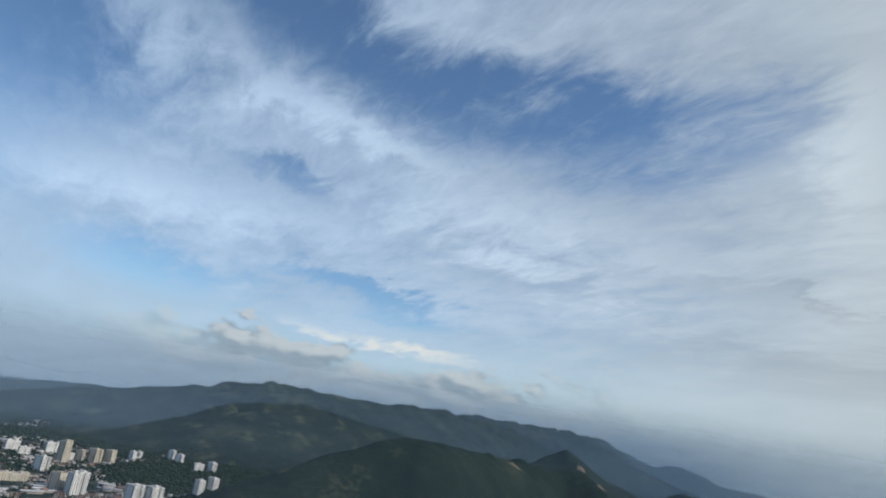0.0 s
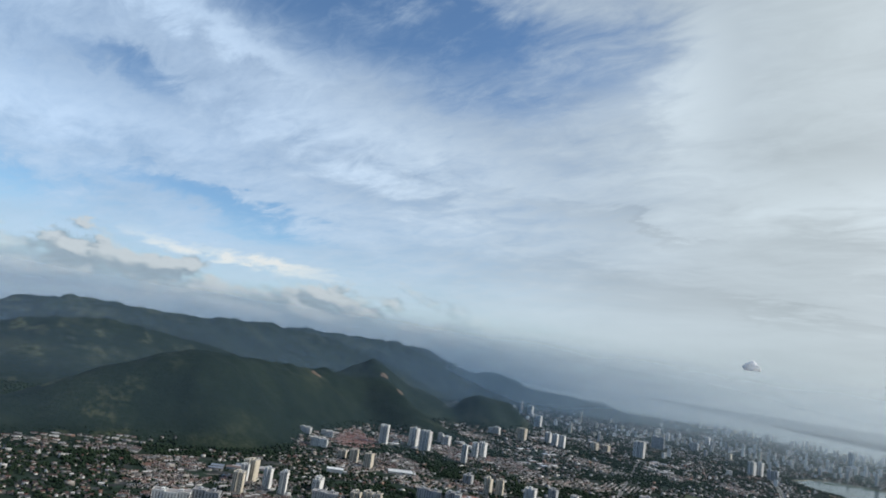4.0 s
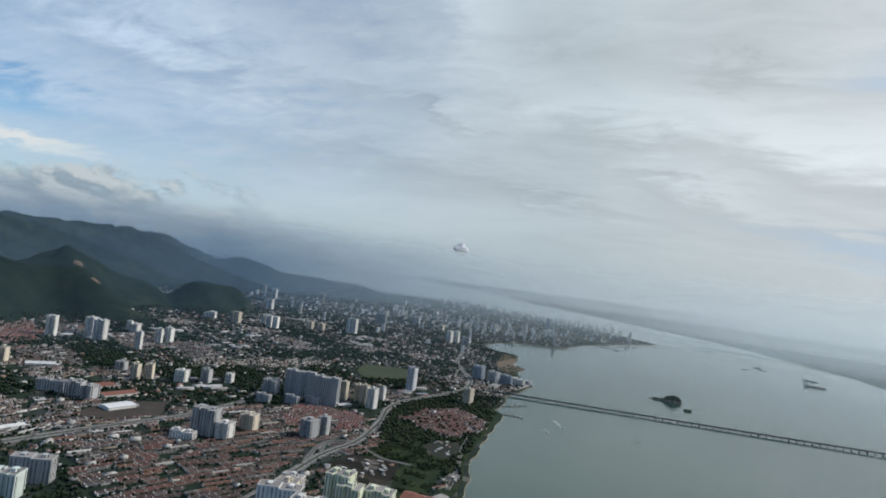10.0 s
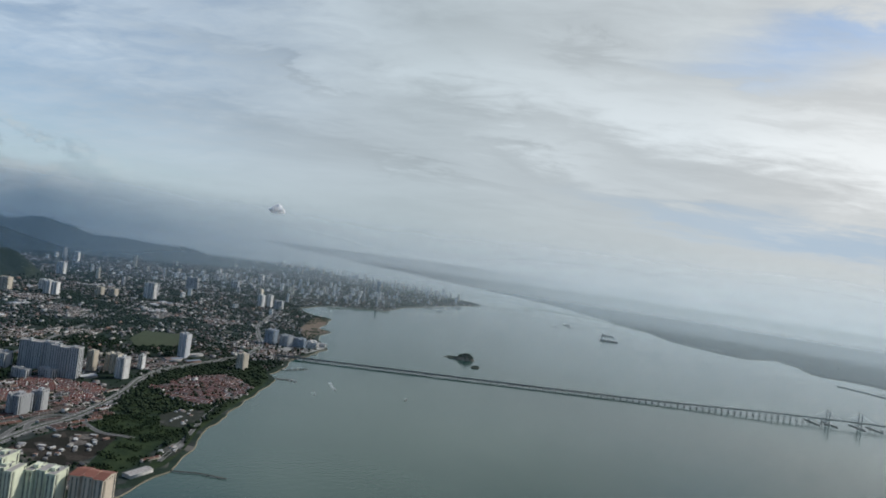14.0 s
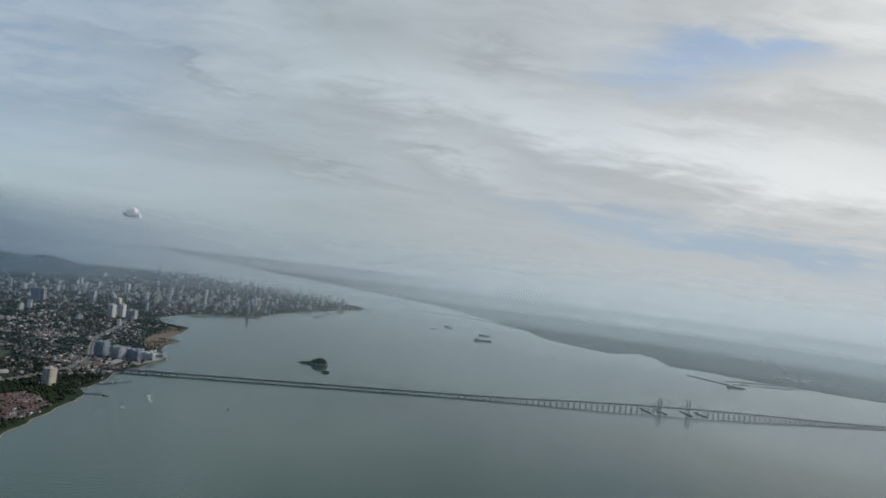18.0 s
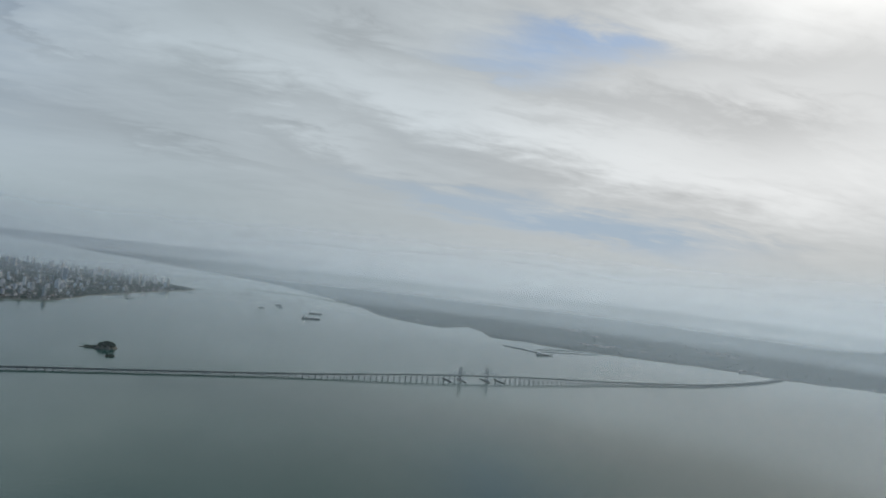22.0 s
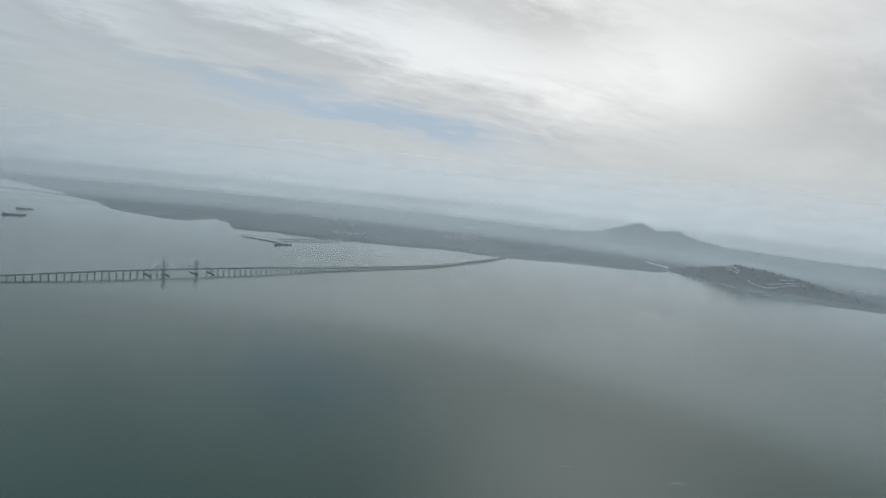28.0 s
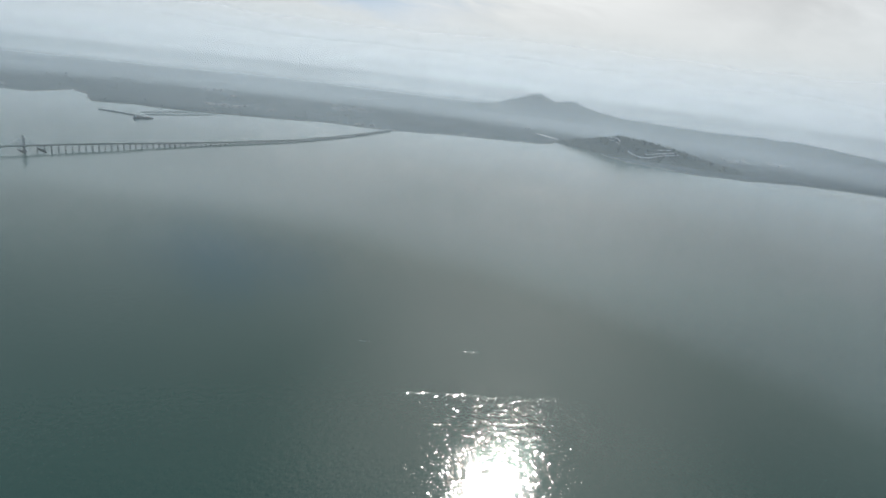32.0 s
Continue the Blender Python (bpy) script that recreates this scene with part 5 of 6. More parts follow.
def hall(x, y, l, w, h, turn, mat, label):
    root = tagged(new("hall"), label, "building", group="large halls")
    root.matrix_basis = pose(x, y, GROUND - 0.04, 0, 0, turn)
    g = Geo().box(-l / 2, -w / 2, 0, l / 2, w / 2, h)
    for k in range(int(l / 1.6) + 1):
        p = -l / 2 + k * 1.6
        g.box(p - .08, -w / 2 - .08, 0, p + .08, w / 2 + .08, h)
    part("wall", g, root, mat=STYLE["white"])
    part("roof", Geo().gable(l + .3, w + .3, 0.05, 0.5).mesh("roof", STYLE["white"], mat), root, at=pose(0, 0, h))
    part("annex", Geo().box(l / 2 - .1, -w / 3, 0, l / 2 + 2.2, w / 3, h * .6), root, mat=STYLE["grey"])


WORK_SHEDS = [(x, y, float(t), l, 1.2, .6) for x, y, t, l in zip(RNG.uniform(164, 203, 44), RNG.uniform(165, 194, 44), RNG.uniform(0, 3, 44), RNG.uniform(0.8, 2.6, 44)) if inside(np.array([x]), np.array([y]), WORKS)[0]]
WS = np.array(WORK_SHEDS)
tagged(swarm("site_huts", SHED.v, SHED.f, SHED.m, np.column_stack([WS[:, :2], np.full(len(WS), GROUND)]), WS[:, 3:6], WS[:, 2], (BLOCKS, BLOCKS)), "huts and stores on the building site", "buildings")
hall(100, 364, 13, 7, 1.4, -10, WHITEROOF, "white metal-roofed market hall among trees")
hall(36, 277, 11, 8, 2.6, 8, WHITEROOF, "large white factory hall with a pale roof")
hall(62, 352, 8, 4, 2.2, -14, WHITEROOF, "white school hall with a pale roof")
hall(116, 312, 16, 7, 1.4, 18, REDROOF, "long brown-roofed shed beside the yard")
hall(122, 296, 15, 6, 1.4, 18, REDROOF, "long brown-roofed shed beside the yard")
hall(118, 276, 12, 7, 1.2, 20, WHITEROOF, "pale depot roof beside the highway")
hall(78, 252, 10, 3.2, 1.2, 22, WHITEROOF, "blue-grey depot beside the highway")

# ---- the far town ----
def far_towers():
    kinds = []
    for k in range(10):
        rng = random.Random(k + 50)
        w, d, h = rng.uniform(2.0, 4.2), rng.uniform(1.8, 3.0), 1.0
        body = Geo().box(-w / 2, -d / 2, 0, w / 2, d / 2, 10)
        for i in range(4):
            p = -w / 2 + w * i / 3
            body.box(p - .12, -d / 2 - .12, 0, p + .12, d / 2 + .12, 10.1)
        win = []
        for i in range(3):
            g = Geo()
            p = -w / 2 + w * (i + .5) / 3
            for f in range(16):
                g.box(p - w * .08, -d / 2 - .04, .3 + .6 * f, p + w * .08, d / 2 + .04, .62 + .6 * f)
            win.append(g.mesh("window_column", GLASS))
        style = rng.choice(("white", "cream", "white", "white", "white", "grey"))
        kinds.append((body.mesh("body", STYLE[style]), win, Geo().box(-w / 4, -d / 4, 10, w / 4, d / 4, 10.6).mesh("lift_house", STYLE["grey"]), style))
    rng = random.Random(99)
    spots, tries = [], 0
    while len(spots) < 370 and tries < 20000:
        tries += 1
        if rng.random() < 0.33:
            t = rng.random()
            x, y = 985 + 40 * math.sin(2 * t) - rng.expovariate(1 / 30), 620 + 520 * t
        elif rng.random() < 0.25:
            x, y = rng.gauss(610, 60), rng.gauss(720, 60)
        elif rng.random() < 0.5:
            x, y = rng.gauss(740, 90), rng.gauss(600, 60)
        else:
            x, y = rng.uniform(380, 980), rng.uniform(430, 1000)
        q = (np.array([x]), np.array([y]))
        if x + y < 860 or not (inside(*q, ISLAND_SHORE)[0] and inside(q[0] + 8, q[1] - 6, ISLAND_SHORE)[0]) or float(height(x, y)) > 3:
            continue
        if any(math.hypot(x - a, y - b) < 5.5 for a, b in spots) or any(math.hypot(x - t[0], y - t[1]) < 8 for t in TOWER_SPOTS):
            continue
        spots.append((x, y))
        h = min(17, 2.6 + rng.expovariate(1 / 4.0)) if x < 900 else rng.uniform(4, 14)
        body, win, lift, style = rng.choice(kinds)
        root = tagged(new("city_tower"), f"{style} tower of the distant waterfront town", "building", group="far town towers")
        root.matrix_basis = Matrix.LocRotScale((x, y, GROUND - .05), Euler((0, 0, rng.uniform(0.0, .8))), (1, 1, h / 10))
        part("body", body, root)
        part("lift_house", lift, root)
        for w in win:
            part("window_column", w, root)


far_towers()

# ---- trees ----
def lobes(rng, count, spread_r, squash=0.85):
    """A lumpy crown of a few irregular leaf clumps."""
    g = Geo()
    t = (1 + 5 ** 0.5) / 2
    ico = [(-1, t, 0), (1, t, 0), (-1, -t, 0), (1, -t, 0), (0, -1, t), (0, 1, t), (0, -1, -t), (0, 1, -t), (t, 0, -1), (t, 0, 1), (-t, 0, -1), (-t, 0, 1)]
    tri = [(0, 11, 5), (0, 5, 1), (0, 1, 7), (0, 7, 10), (0, 10, 11), (1, 5, 9), (5, 11, 4), (11, 10, 2), (10, 7, 6), (7, 1, 8), (3, 9, 4), (3, 4, 2), (3, 2, 6), (3, 6, 8), (3, 8, 9), (4, 9, 5), (2, 4, 11), (6, 2, 10), (8, 6, 7), (9, 8, 1)]
    for _ in range(count):
        o = (rng.uniform(-1, 1) * spread_r, rng.uniform(-1, 1) * spread_r, rng.uniform(0.75, 1.25))
        r = rng.uniform(0.5, 0.85) / 1.9
        g.add([tuple(o[k] + p[k] * r * rng.uniform(.7, 1.3) * (squash if k == 2 else 1) for k in range(3)) for p in ico], tri)
    g.frustum(0, 0, 0, 0.8, 0.10, 0.06, 4)
    return g


def wood(name, xy, size, mat, label, count=3, variants=4, lift=0.0):  # lift: share of the size by which crowns are sunk
    rng = np.random.default_rng(len(xy))
    z = np.maximum(height(xy[:, 0], xy[:, 1]), GROUND) - 0.08 + lift * size
    pick = rng.integers(0, variants, len(xy))
    for k in range(variants):
        g = lobes(random.Random(k * 7 + len(xy)), count, 0.6)
        m = pick == k
        sc = np.column_stack([size[m], size[m], size[m] * rng.uniform(.8, 1.25, m.sum())])
        tagged(swarm(name, g.v, g.f, g.m, np.column_stack([xy[m], z[m]]), sc, rng.uniform(0, 6.28, m.sum()), (mat,)), label, "trees")


wood("waterfront_scrub", SCRUBS, RNG.uniform(.5, 1.0, len(SCRUBS)), SCRUB, "patchy green scrub on reclaimed sand", 1, 2)
GARDEN = np.array(GARDEN)
KEEP = clear(GARDEN[:, 0], GARDEN[:, 1], 0.3, 0.5) & (height(GARDEN[:, 0], GARDEN[:, 1]) < 6)
wood("garden_trees", GARDEN[KEEP][:, :2], GARDEN[KEEP][:, 2] * 1.05, TREES, "dark green garden and street trees between houses", 2)
PTS = RNG.uniform((195, 155), (320, 280), (5500, 2))
PTS = PTS[inside(PTS[:, 0], PTS[:, 1], GREENBELT) & ~inside(PTS[:, 0], PTS[:, 1], ESTATE) & inside(PTS[:, 0], PTS[:, 1], ISLAND_SHORE)]
PTS = PTS[clear(PTS[:, 0], PTS[:, 1], 0.2, 0.4)] if len(PTS) else PTS
wood("shore_trees", PTS, RNG.uniform(.5, 1.0, len(PTS)), MANGROVE, "dense green mangrove and scrub along the shore", 2)
BUSHES = RNG.uniform((166, 145), (228, 208), (5200, 2))
BUSHES = BUSHES[(inside(BUSHES[:, 0], BUSHES[:, 1], HEATH) & (fbm(BUSHES[:, 0] / 6, BUSHES[:, 1] / 6, 3, 31) > 0.40)) | (inside(BUSHES[:, 0], BUSHES[:, 1], LEA) & (fbm(BUSHES[:, 0] / 5, BUSHES[:, 1] / 5, 3, 32) > 0.58)) | (inside(BUSHES[:, 0], BUSHES[:, 1], MEADOW) & (fbm(BUSHES[:, 0] / 5, BUSHES[:, 1] / 5, 3, 33) > 0.5))]
BUSHES = BUSHES[~inside(BUSHES[:, 0], BUSHES[:, 1], WORKS) & ~inside(BUSHES[:, 0], BUSHES[:, 1], LOTS[0]) & ~inside(BUSHES[:, 0], BUSHES[:, 1], LOTS[1])]
for R in ROADS_XY[(ROADS_XY[:, 0] > 150) & (ROADS_XY[:, 0] < 240)]:
    BUSHES = BUSHES[np.hypot(BUSHES[:, 0] - R[0], BUSHES[:, 1] - R[1]) > R[2] + 0.5]
wood("heath_scrub", BUSHES, RNG.uniform(.25, .7, len(BUSHES)), BUSHLAND, "low green scrub on the rough heath", 1, 3)
PTS = RNG.uniform((-330, 370), (70, 640), (26000, 2))
PTS = PTS[(inside(PTS[:, 0], PTS[:, 1], FOREST) | inside(PTS[:, 0], PTS[:, 1], VALLEY) | inside(PTS[:, 0], PTS[:, 1], SLOPES)) & (height(PTS[:, 0], PTS[:, 1]) < 0.8)]
wood("forest", PTS, RNG.uniform(.8, 1.5, len(PTS)), TREES, "dark forest on the valley floor under the hills", 1, lift=-0.3)
PTS = RNG.uniform((740, -780), (980, -450), (2600, 2))
PTS = PTS[height(PTS[:, 0], PTS[:, 1]) > 0.8]
wood("headland_trees", PTS, RNG.uniform(1.5, 2.6, len(PTS)), SLOPE, "dark woods on the mainland headland", 1, lift=-1.05)


# ---- islets, ships and boats ----
def islet(name, x, y, l, w, h, turn, label):
    """A wooded rock with a low shore."""
    root = tagged(new(name), label, "island")
    root.matrix_basis = pose(x, y, 0, 0, 0, turn)
    rng = np.random.default_rng(int(x))
    g, n = Geo(), 28
    rim = 1 + 0.22 * np.sin(np.arange(n) * 2.3) + rng.uniform(-.12, .12, n)
    for k, (q, z) in enumerate(((1.06, -0.5), (0.98, 0.25), (0.7, h * .35), (0.3, h * .5))):
        g.v += [(l / 2 * q * rim[i] * math.cos(2 * math.pi * i / n), w / 2 * q * rim[i] * math.sin(2 * math.pi * i / n), z) for i in range(n)]
    for k in range(3):
        g.f += [(k * n + i, k * n + (i + 1) % n, (k + 1) * n + (i + 1) % n, (k + 1) * n + i) for i in range(n)]
    g.f.append(tuple(range(3 * n, 4 * n)))
    g.m = [0] * len(g.f)
    part("rock", g, root, "brown rocky shore", SAND)
    crown = Geo()
    r2 = random.Random(int(y))
    for _ in range(int(30 + l * w * 1.2)):
        a, q = r2.uniform(0, 6.28), r2.random() ** 0.5 * 0.86
        px, py = l / 2 * q * math.cos(a), w / 2 * q * math.sin(a)
        s = r2.uniform(.7, 1.3) * min(1.0, .45 + h * .2)
        proto = lobes(r2, 1, 0.3)
        crown.add([(px + v[0] * s, py + v[1] * s, v[2] * s + h * .55 * (1 - q * q)) for v in proto.v], proto.f)
    part("trees", crown, root, "dark green trees", JUNGLE)


islet("island", 483.5, 237, 13, 9, 6.0, -60, "small island covered with dark green trees")
islet("island", 479.3, 244.5, 14, 3.4, 0.9, -62, "low wooded spit joined to the small island")
islet("island", 464, 214, 6, 3.0, 0.6, -50, "tiny wooded islet near the bridge")


def ship(x, y, l, turn, label, stack=True):
    root = tagged(new("ship"), label, "ship", group="anchored ships")
    root.matrix_basis = pose(x, y, 0, 0, 0, turn)
    w, h = l * .16, l * .06
    hull = Geo()
    prof = [(-.5, .8), (-.42, 1), (.3, 1), (.42, .7), (.5, .05)]
    for z, q in ((-.2, .75), (h, 1.0)):
        hull.v += [(px * l * (1 if z > 0 else .95), s * w / 2 * pw * q, z) for s in (-1, 1) for px, pw in (prof if s < 0 else reversed(prof))]
    n = len(prof) * 2
    hull.f = [(i, (i + 1) % n, n + (i + 1) % n, n + i) for i in range(n)] + [tuple(range(n, 2 * n))]
    hull.m = [0] * len(hull.f)
    part("hull", hull, root, "dark hull", HULL)
    part("deck", Geo().box(-l * .40, -w * .40, h, l * .36, w * .40, h + .06), root, mat=DECKRED)
    house = part("deckhouse", Geo().box(-l * .42, -w * .38, h + .06, -l * .28, w * .38, h + l * .07).box(-l * .40, -w * .3, h + l * .07, -l * .31, w * .3, h + l * .10), root, "white deckhouse", STYLE["white"])
    part("funnel", Geo().frustum(-l * .41, 0, h + l * .07, h + l * .13, l * .015, l * .012, 8), house, mat=DECKRED)
    for k in range(3):
        part("cargo_hatch", Geo().box(-l * .2 + l * .17 * k, -w * .3, h + .06, -l * .2 + l * .17 * k + l * .13, w * .3, h + .35), root, mat=STEEL)
    part("mast", Geo().frustum(l * .1, 0, h, h + l * .12, l * .006, l * .004, 6), root, mat=STEEL)


for X, Y, L, A, TXT in ((866, 284, 17, -60, "moored cargo ship with a dark hull"), (808, 258, 22, -62, "moored cargo ship with a dark hull"), (848, 353, 9, -40, "small dark anchored freighter"), (905, 363, 12, -30, "small dark anchored freighter"),
                        (880, 345, 9, -70, "small dark anchored freighter"), (1027, 497, 12, -40, "distant grey ship at anchor"), (793.2, -24.6, 17, -60, "long moored ship off the mainland wharf"), (745, 470, 8, -50, "ferry near the town waterfront"), (800, 498, 9, -40, "ferry near the town waterfront"), (838, 505, 8, -30, "ferry near the town waterfront"), (905, 512, 8, -30, "ferry near the town waterfront"), (340, 172, 3.0, 20, "small dark workboat on the open water")):
    ship(X, Y, L, A, TXT)


def speedboat(x, y, l, turn, wake):
    root = tagged(new("motorboat"), "small white motorboat trailing a foamy wake", "boat", group="motorboats")
    root.matrix_basis = pose(x, y, 0, 0, 0, turn)
    g = Geo()
    g.add([(-l / 2, -.25, .02), (l * .2, -.28, .02), (l / 2, 0, .1), (l * .2, .28, .02), (-l / 2, .25, .02), (-l / 2, -.3, .3), (l * .2, -.32, .32), (l * .55, 0, .4), (l * .2, .32, .32), (-l / 2, .3, .3)],
          [(0, 1, 6, 5), (1, 2, 7, 6), (2, 3, 8, 7), (3, 4, 9, 8), (4, 0, 5, 9), (5, 6, 7, 8, 9)])
    hull = part("hull", g, root, mat=STYLE["white"])
    part("cabin", Geo().box(-l * .2, -.18, .3, l * .15, .18, .55), hull, mat=STYLE["grey"])
    wk, n, rng = Geo(), 18, random.Random(int(x))
    for k in range(n + 1):
        q = k / n
        half, off = 0.25 + 0.9 * q * rng.uniform(.7, 1.2), 1.2 * q * q
        wk.v += [(-l / 2 - wake * q, off - half, .02), (-l / 2 - wake * q, off + half, .02)]
    wk.f = [(2 * k, 2 * k + 1, 2 * k + 3, 2 * k + 2) for k in range(n) if rng.random() < (1.05 - 0.6 * k / n)]
    wk.m = [0] * len(wk.f)
    part("wake", wk, root, "white churned foam", FOAM)


speedboat(318.5, 203, 1.6, -118, 16)
speedboat(301, 199, 1.2, -110, 5)


def jetty(pts, half, label):
    root = tagged(new("jetty"), label, "jetty", group="jetties")
    line = [(x, y, a, 0.35) for x, y, a in along(pts, 1.5)]
    part("deck", ribbon(line, half, -0.08, 0.05), root, "dark weathered planks", EARTH)
    pile = Geo().frustum(0, 0, -.8, .3, .1, .1, 6).mesh("pile", HULL)
    for x, y, a, z in line[::2]:
        part("pile", pile, root, at=pose(x, y, 0))
    return root


jetty([(195, 143), (201, 137), (206, 128)], 0.22, "thin wooden jetty running out from the shore")
jetty([(302.9, 233.3), (307.7, 228.2), (309.4, 222.6)], 0.5, "broad fishing jetty off the point")
jetty([(317.1, 251.3), (324.1, 246.9), (337.2, 246.6)], 0.25, "floating pontoon of the boat harbour")
R = random.Random(3)
for K in range(16):
    root = tagged(new("fishing_boat"), "small pale fishing boat moored by the pontoon", "boat", group="moored boats")
    A, B = ((317.1, 251.3), (337.2, 246.6)) if K < 10 else ((307.7, 228.2), (309.4, 222.6))
    F = R.random()
    root.matrix_basis = pose(A[0] + (B[0] - A[0]) * F + R.uniform(-1.2, 1.2), A[1] + (B[1] - A[1]) * F + R.uniform(-1.2, 1.2), 0, 0, 0, R.uniform(0, 360))
    L = R.uniform(1.0, 1.9)
    part("hull", Geo().frustum(0, 0, -.1, .22, .3, .36, 8, sx=L, sy=.8), root, mat=STYLE["white"])
    part("cabin", Geo().box(-.3, -.16, .2, .2, .16, .5), root, mat=STYLE[R.choice(("white", "blue", "cream"))])


# ---- sand bars and wharf off the mainland ----
def bar(pts, half, mat, label, z=0.25):
    line = flat_line(pts, 0, 6.0)
    g = ribbon(line, half, -0.5, z)
    tagged(new("ground_bar", g.mesh("ground_bar", mat)), label, "sand bar", kind="structure")


bar([(1088, 545), (1100, 500), (1102, 462), (1096, 410), (1078, 350), (1052, 308)], 4.0, SCRUB, "low green sand bar off the mainland")
bar([(826.8, 24.7), (814.8, -3.0), (795.7, -32.9)], 1.6, WEATHERED, "dark coal wharf off the mainland power station", 0.7)
bar([(833.2, -10.5), (860.7, -38.5), (889.2, -73.9)], 0.8, WEATHERED, "long approach jetty of the coal wharf", 0.5)
bar([(820.4, -20.3), (844.0, -48.2), (866.0, -74.7)], 0.8, WEATHERED, "long approach jetty of the coal wharf", 0.5)
bar([(640, 462), (600, 484), (566, 488)], 2.0, SCRUB, "low green waterfront bank")
bar([(735, 500), (780, 490), (800, 498)], 1.2, CONCRETE, "ferry quay of the town")


def mainland_houses():
    rng = np.random.default_rng(8)
    p = rng.uniform((880, -800), (1350, 600), (4500, 2))
    p = p[inside(p[:, 0], p[:, 1], MAIN_SHORE) & (fbm(p[:, 0] / 60, p[:, 1] / 60, 3, 2) > 0.755) & (height(p[:, 0], p[:, 1]) < 0.5)]
    n = len(p)
    sc = np.column_stack([rng.uniform(2, 7, n), rng.uniform(2, 4.5, n), rng.uniform(.5, 1.4, n)])
    dull = island_paint("mainland_roofs", [(0.0, (0.12, 0.12, 0.12)), (0.5, (0.08, 0.08, 0.08)), (0.95, (0.24, 0.24, 0.24))])
    ob = swarm("mainland_sheds", SHED.v, SHED.f, SHED.m, np.column_stack([p, np.full(n, GROUND - .05)]), sc, rng.uniform(0, 3.1, n), (dull, dull))
    tagged(ob, "scattered factories and houses of the hazy mainland", "buildings")
    t = rng.uniform((860, -800), (1350, 600), (9000, 2))
    t = t[inside(t[:, 0], t[:, 1], MAIN_SHORE) & (fbm(t[:, 0] / 60, t[:, 1] / 60, 3, 2) < 0.47) & (height(t[:, 0], t[:, 1]) < 0.5)]
    wood("mainland_trees", t, rng.uniform(0.6, 1.1, len(t)), TREES, "groves on the mainland plain", 1, 2)


mainland_houses()

# ---- low clouds ----
def vapour():
    m, n = material("cloud_vapour")
    white = (0.98, 0.98, 0.98, 1.0)
    s = n.put("ShaderNodeMixShader", {0: 0.55, 1: n.put("ShaderNodeBsdfDiffuse", {"Color": white}).outputs[0], 2: n.put("ShaderNodeBsdfTranslucent", {"Color": white}).outputs[0]})
    n.put("ShaderNodeOutputMaterial", {"Surface": s.outputs[0]})
    return m


VAPOUR = vapour()


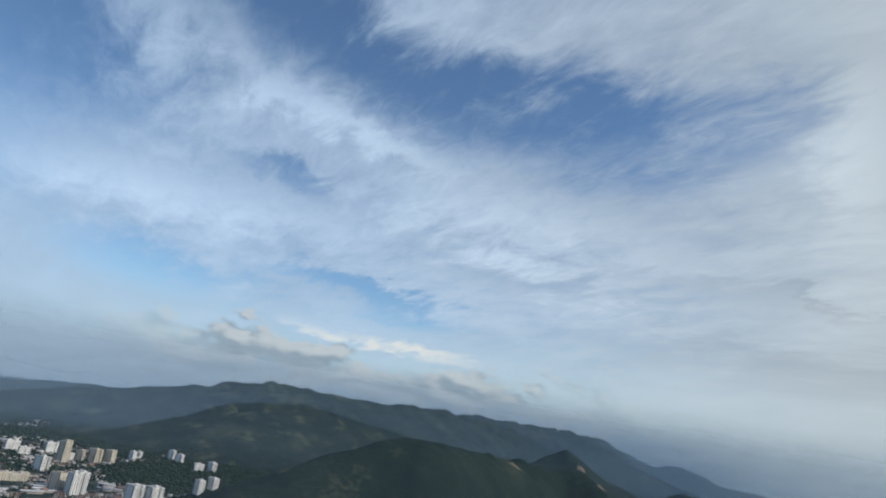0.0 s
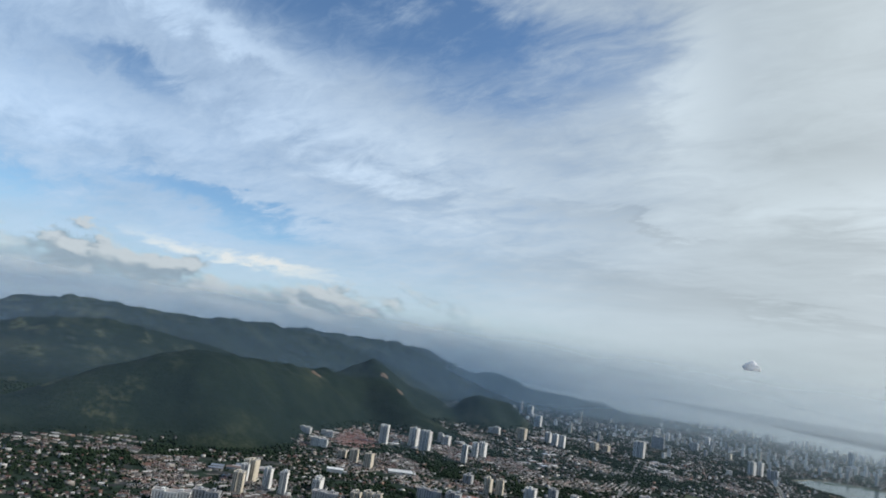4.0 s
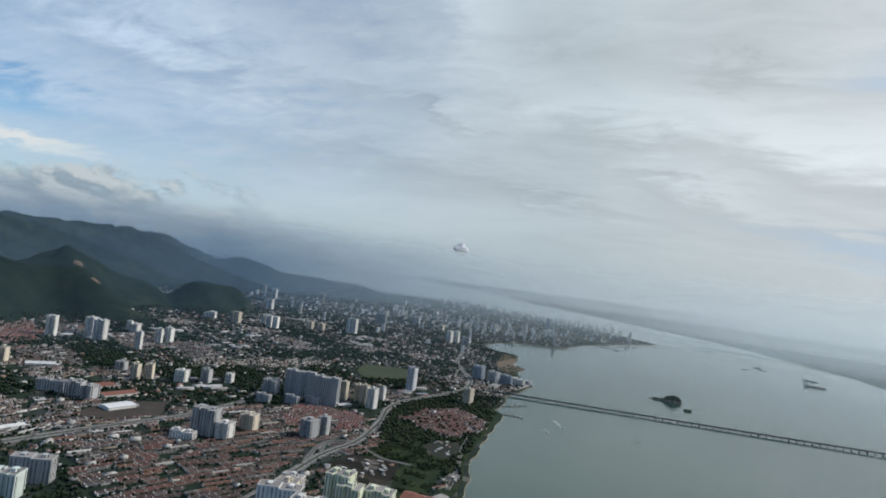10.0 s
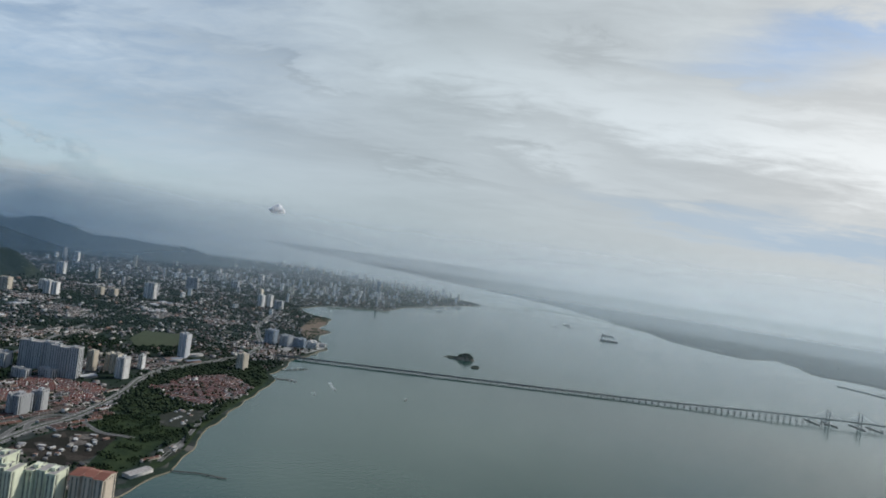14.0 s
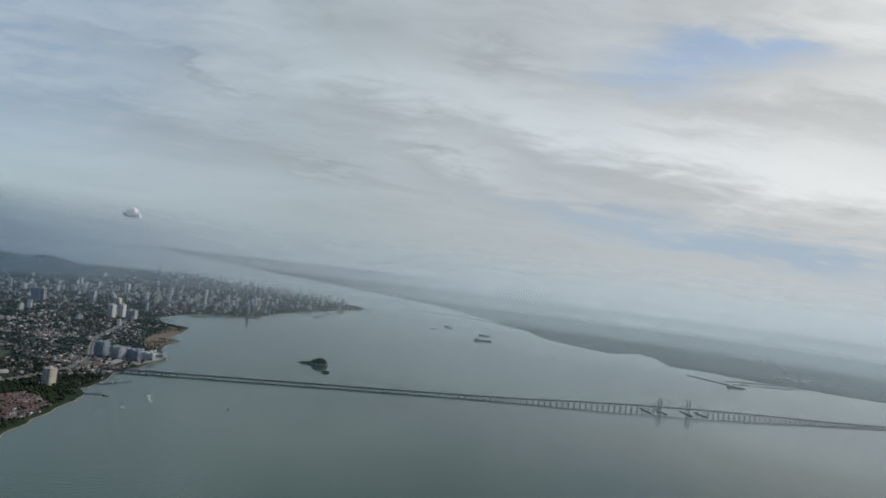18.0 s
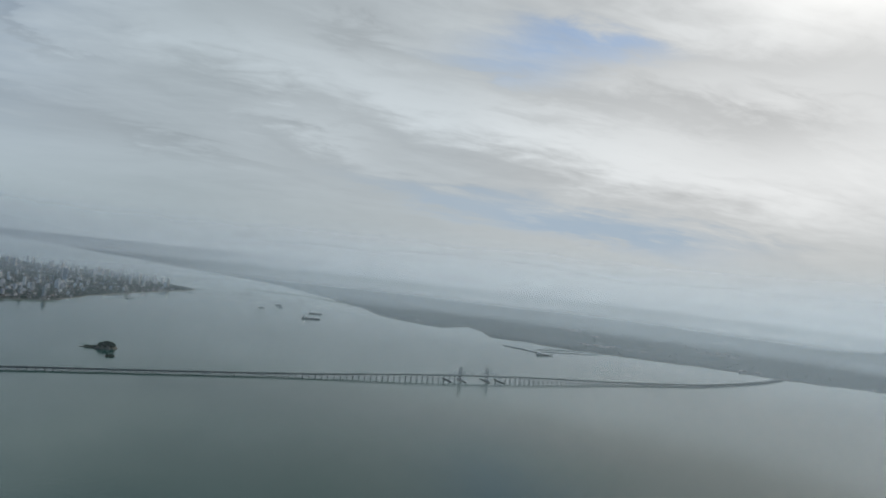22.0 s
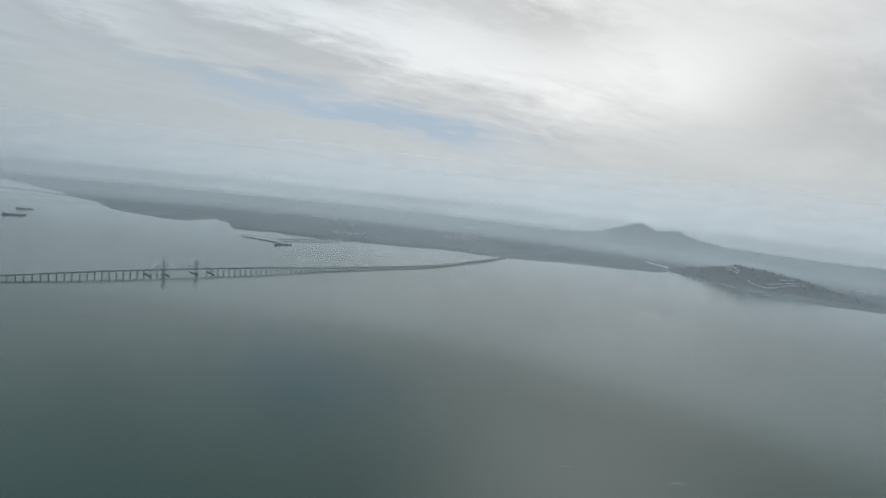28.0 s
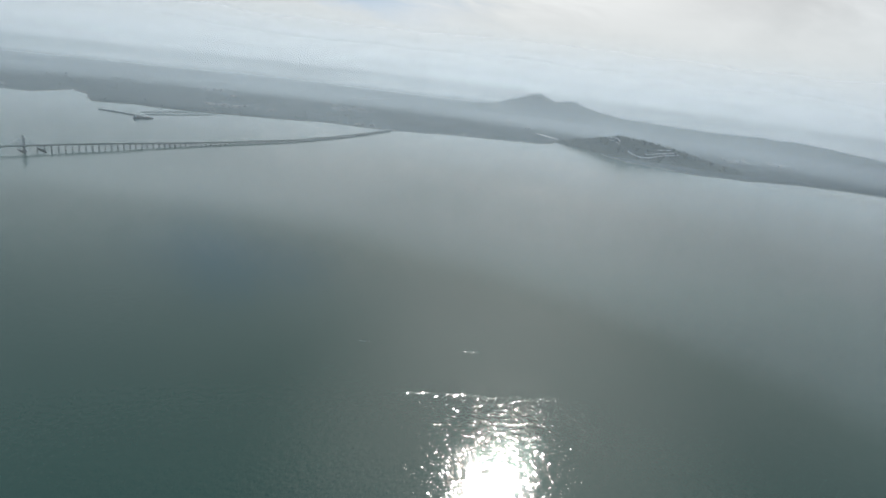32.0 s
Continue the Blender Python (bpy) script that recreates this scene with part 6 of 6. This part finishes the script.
def small_cloud(x, y, z, l, h, turn, count, label):
    """A ragged puff: one thin lit skin over a heap of billows on a flat base."""
    rng = np.random.default_rng(int(x))
    ball = bmesh.new()
    bmesh.ops.create_icosphere(ball, subdivisions=5, radius=1.0)
    unit = np.array([v.co[:] for v in ball.verts])
    faces = [tuple(v.index for v in f.verts) for f in ball.faces]
    ball.free()
    reach = np.full(len(unit), 0.2)
    for k in range(count):
        q = rng.uniform(-.7, .7)
        o = np.array((q, rng.uniform(-.3, .3), rng.uniform(0, .55) * (1 - q * q)))
        along = unit @ o
        inside_lobe = along ** 2 - o @ o + (rng.uniform(.16, .42) * (1.1 - abs(q))) ** 2
        reach = np.maximum(reach, np.where(inside_lobe > 0, along + np.sqrt(np.maximum(inside_lobe, 0)), 0))
    ragged = 1 + 0.22 * np.array([noise.fractal(Vector(p * 3.1), 1.0, 2.0, 4) for p in unit])
    p = unit * (reach * ragged)[:, None]
    p[:, 2] = np.where(p[:, 2] < 0, p[:, 2] * .4, p[:, 2])
    me = Geo().add(p * (l * .6, l * .6, h * 1.1), faces).mesh("cloud", VAPOUR)
    me.polygons.foreach_set("use_smooth", [True] * len(me.polygons))
    ob = tagged(new("cloud", me), label, "cloud", kind="stuff")
    ob.matrix_basis = pose(x, y, z, 0, 0, math.degrees(turn))


small_cloud(511, 529, 98, 17, 10, -0.8, 24, "small bright puff of cloud low over the strait")


# ---- foam ----
def wake_streak(x0, y0, x1, y1, half):
    """A thin broken line of ruffled foam left by a passing boat."""
    rng = random.Random(int(x0))
    root = tagged(new("wake"), "thin broken line of foam on calm water", "wake", group="foam lines")
    n = 9
    for k in range(n):
        if rng.random() < 0.3:
            continue
        a, b = k / n, (k + rng.uniform(.3, .8)) / n
        w = half * rng.uniform(.4, 1.0)
        dx, dy = x1 - x0, y1 - y0
        d = math.hypot(dx, dy)
        ox, oy = -dy / d * w, dx / d * w
        g = Geo().add([(x0 + dx * a - ox, y0 + dy * a - oy, .02), (x0 + dx * b - ox * .5, y0 + dy * b - oy * .5, .02), (x0 + dx * b + ox * .5, y0 + dy * b + oy * .5, .05), (x0 + dx * a + ox, y0 + dy * a + oy, .05)], [(0, 1, 2, 3)])
        part("foam", g, root, mat=FOAM)


wake_streak(342, -222, 341.8, -226, 0.12)


# ---- pale retaining walls on the headland, and a white strip as river glint ----
def pale_strip(pts, half, tall, label):
    line = [(x, y, a, float(height(x, y))) for x, y, a, z in flat_line(pts, 0, 3.0)]
    tagged(new("wall_headland", ribbon(line, half, -1.0, tall).mesh("wall_headland", WHITEROOF)), label, "retaining wall", group="headland walls", kind="structure")


for STRIP in [[(853.2, -544.6), (837.7, -555.5), (835.7, -576.3), (836.9, -600.6)], [(843.1, -561.1), (840.9, -581.9), (840.5, -600.3)], [(849.6, -579.9), (845.0, -594.2)], [(899.3, -536.5), (871.4, -542.3)], [(885.8, -533.2), (867.8, -539.6)]]:
    pale_strip(STRIP, 0.35, 0.6, "long white retaining wall cut into the wooded headland")
# solid white strip stands in for river water reflecting the sky
pale_strip([(999.1, -477.7), (977.6, -485.9), (955.7, -492.5)], 0.8, 0.5, "white strip painted for the sky's reflection in a river on the mainland shore")
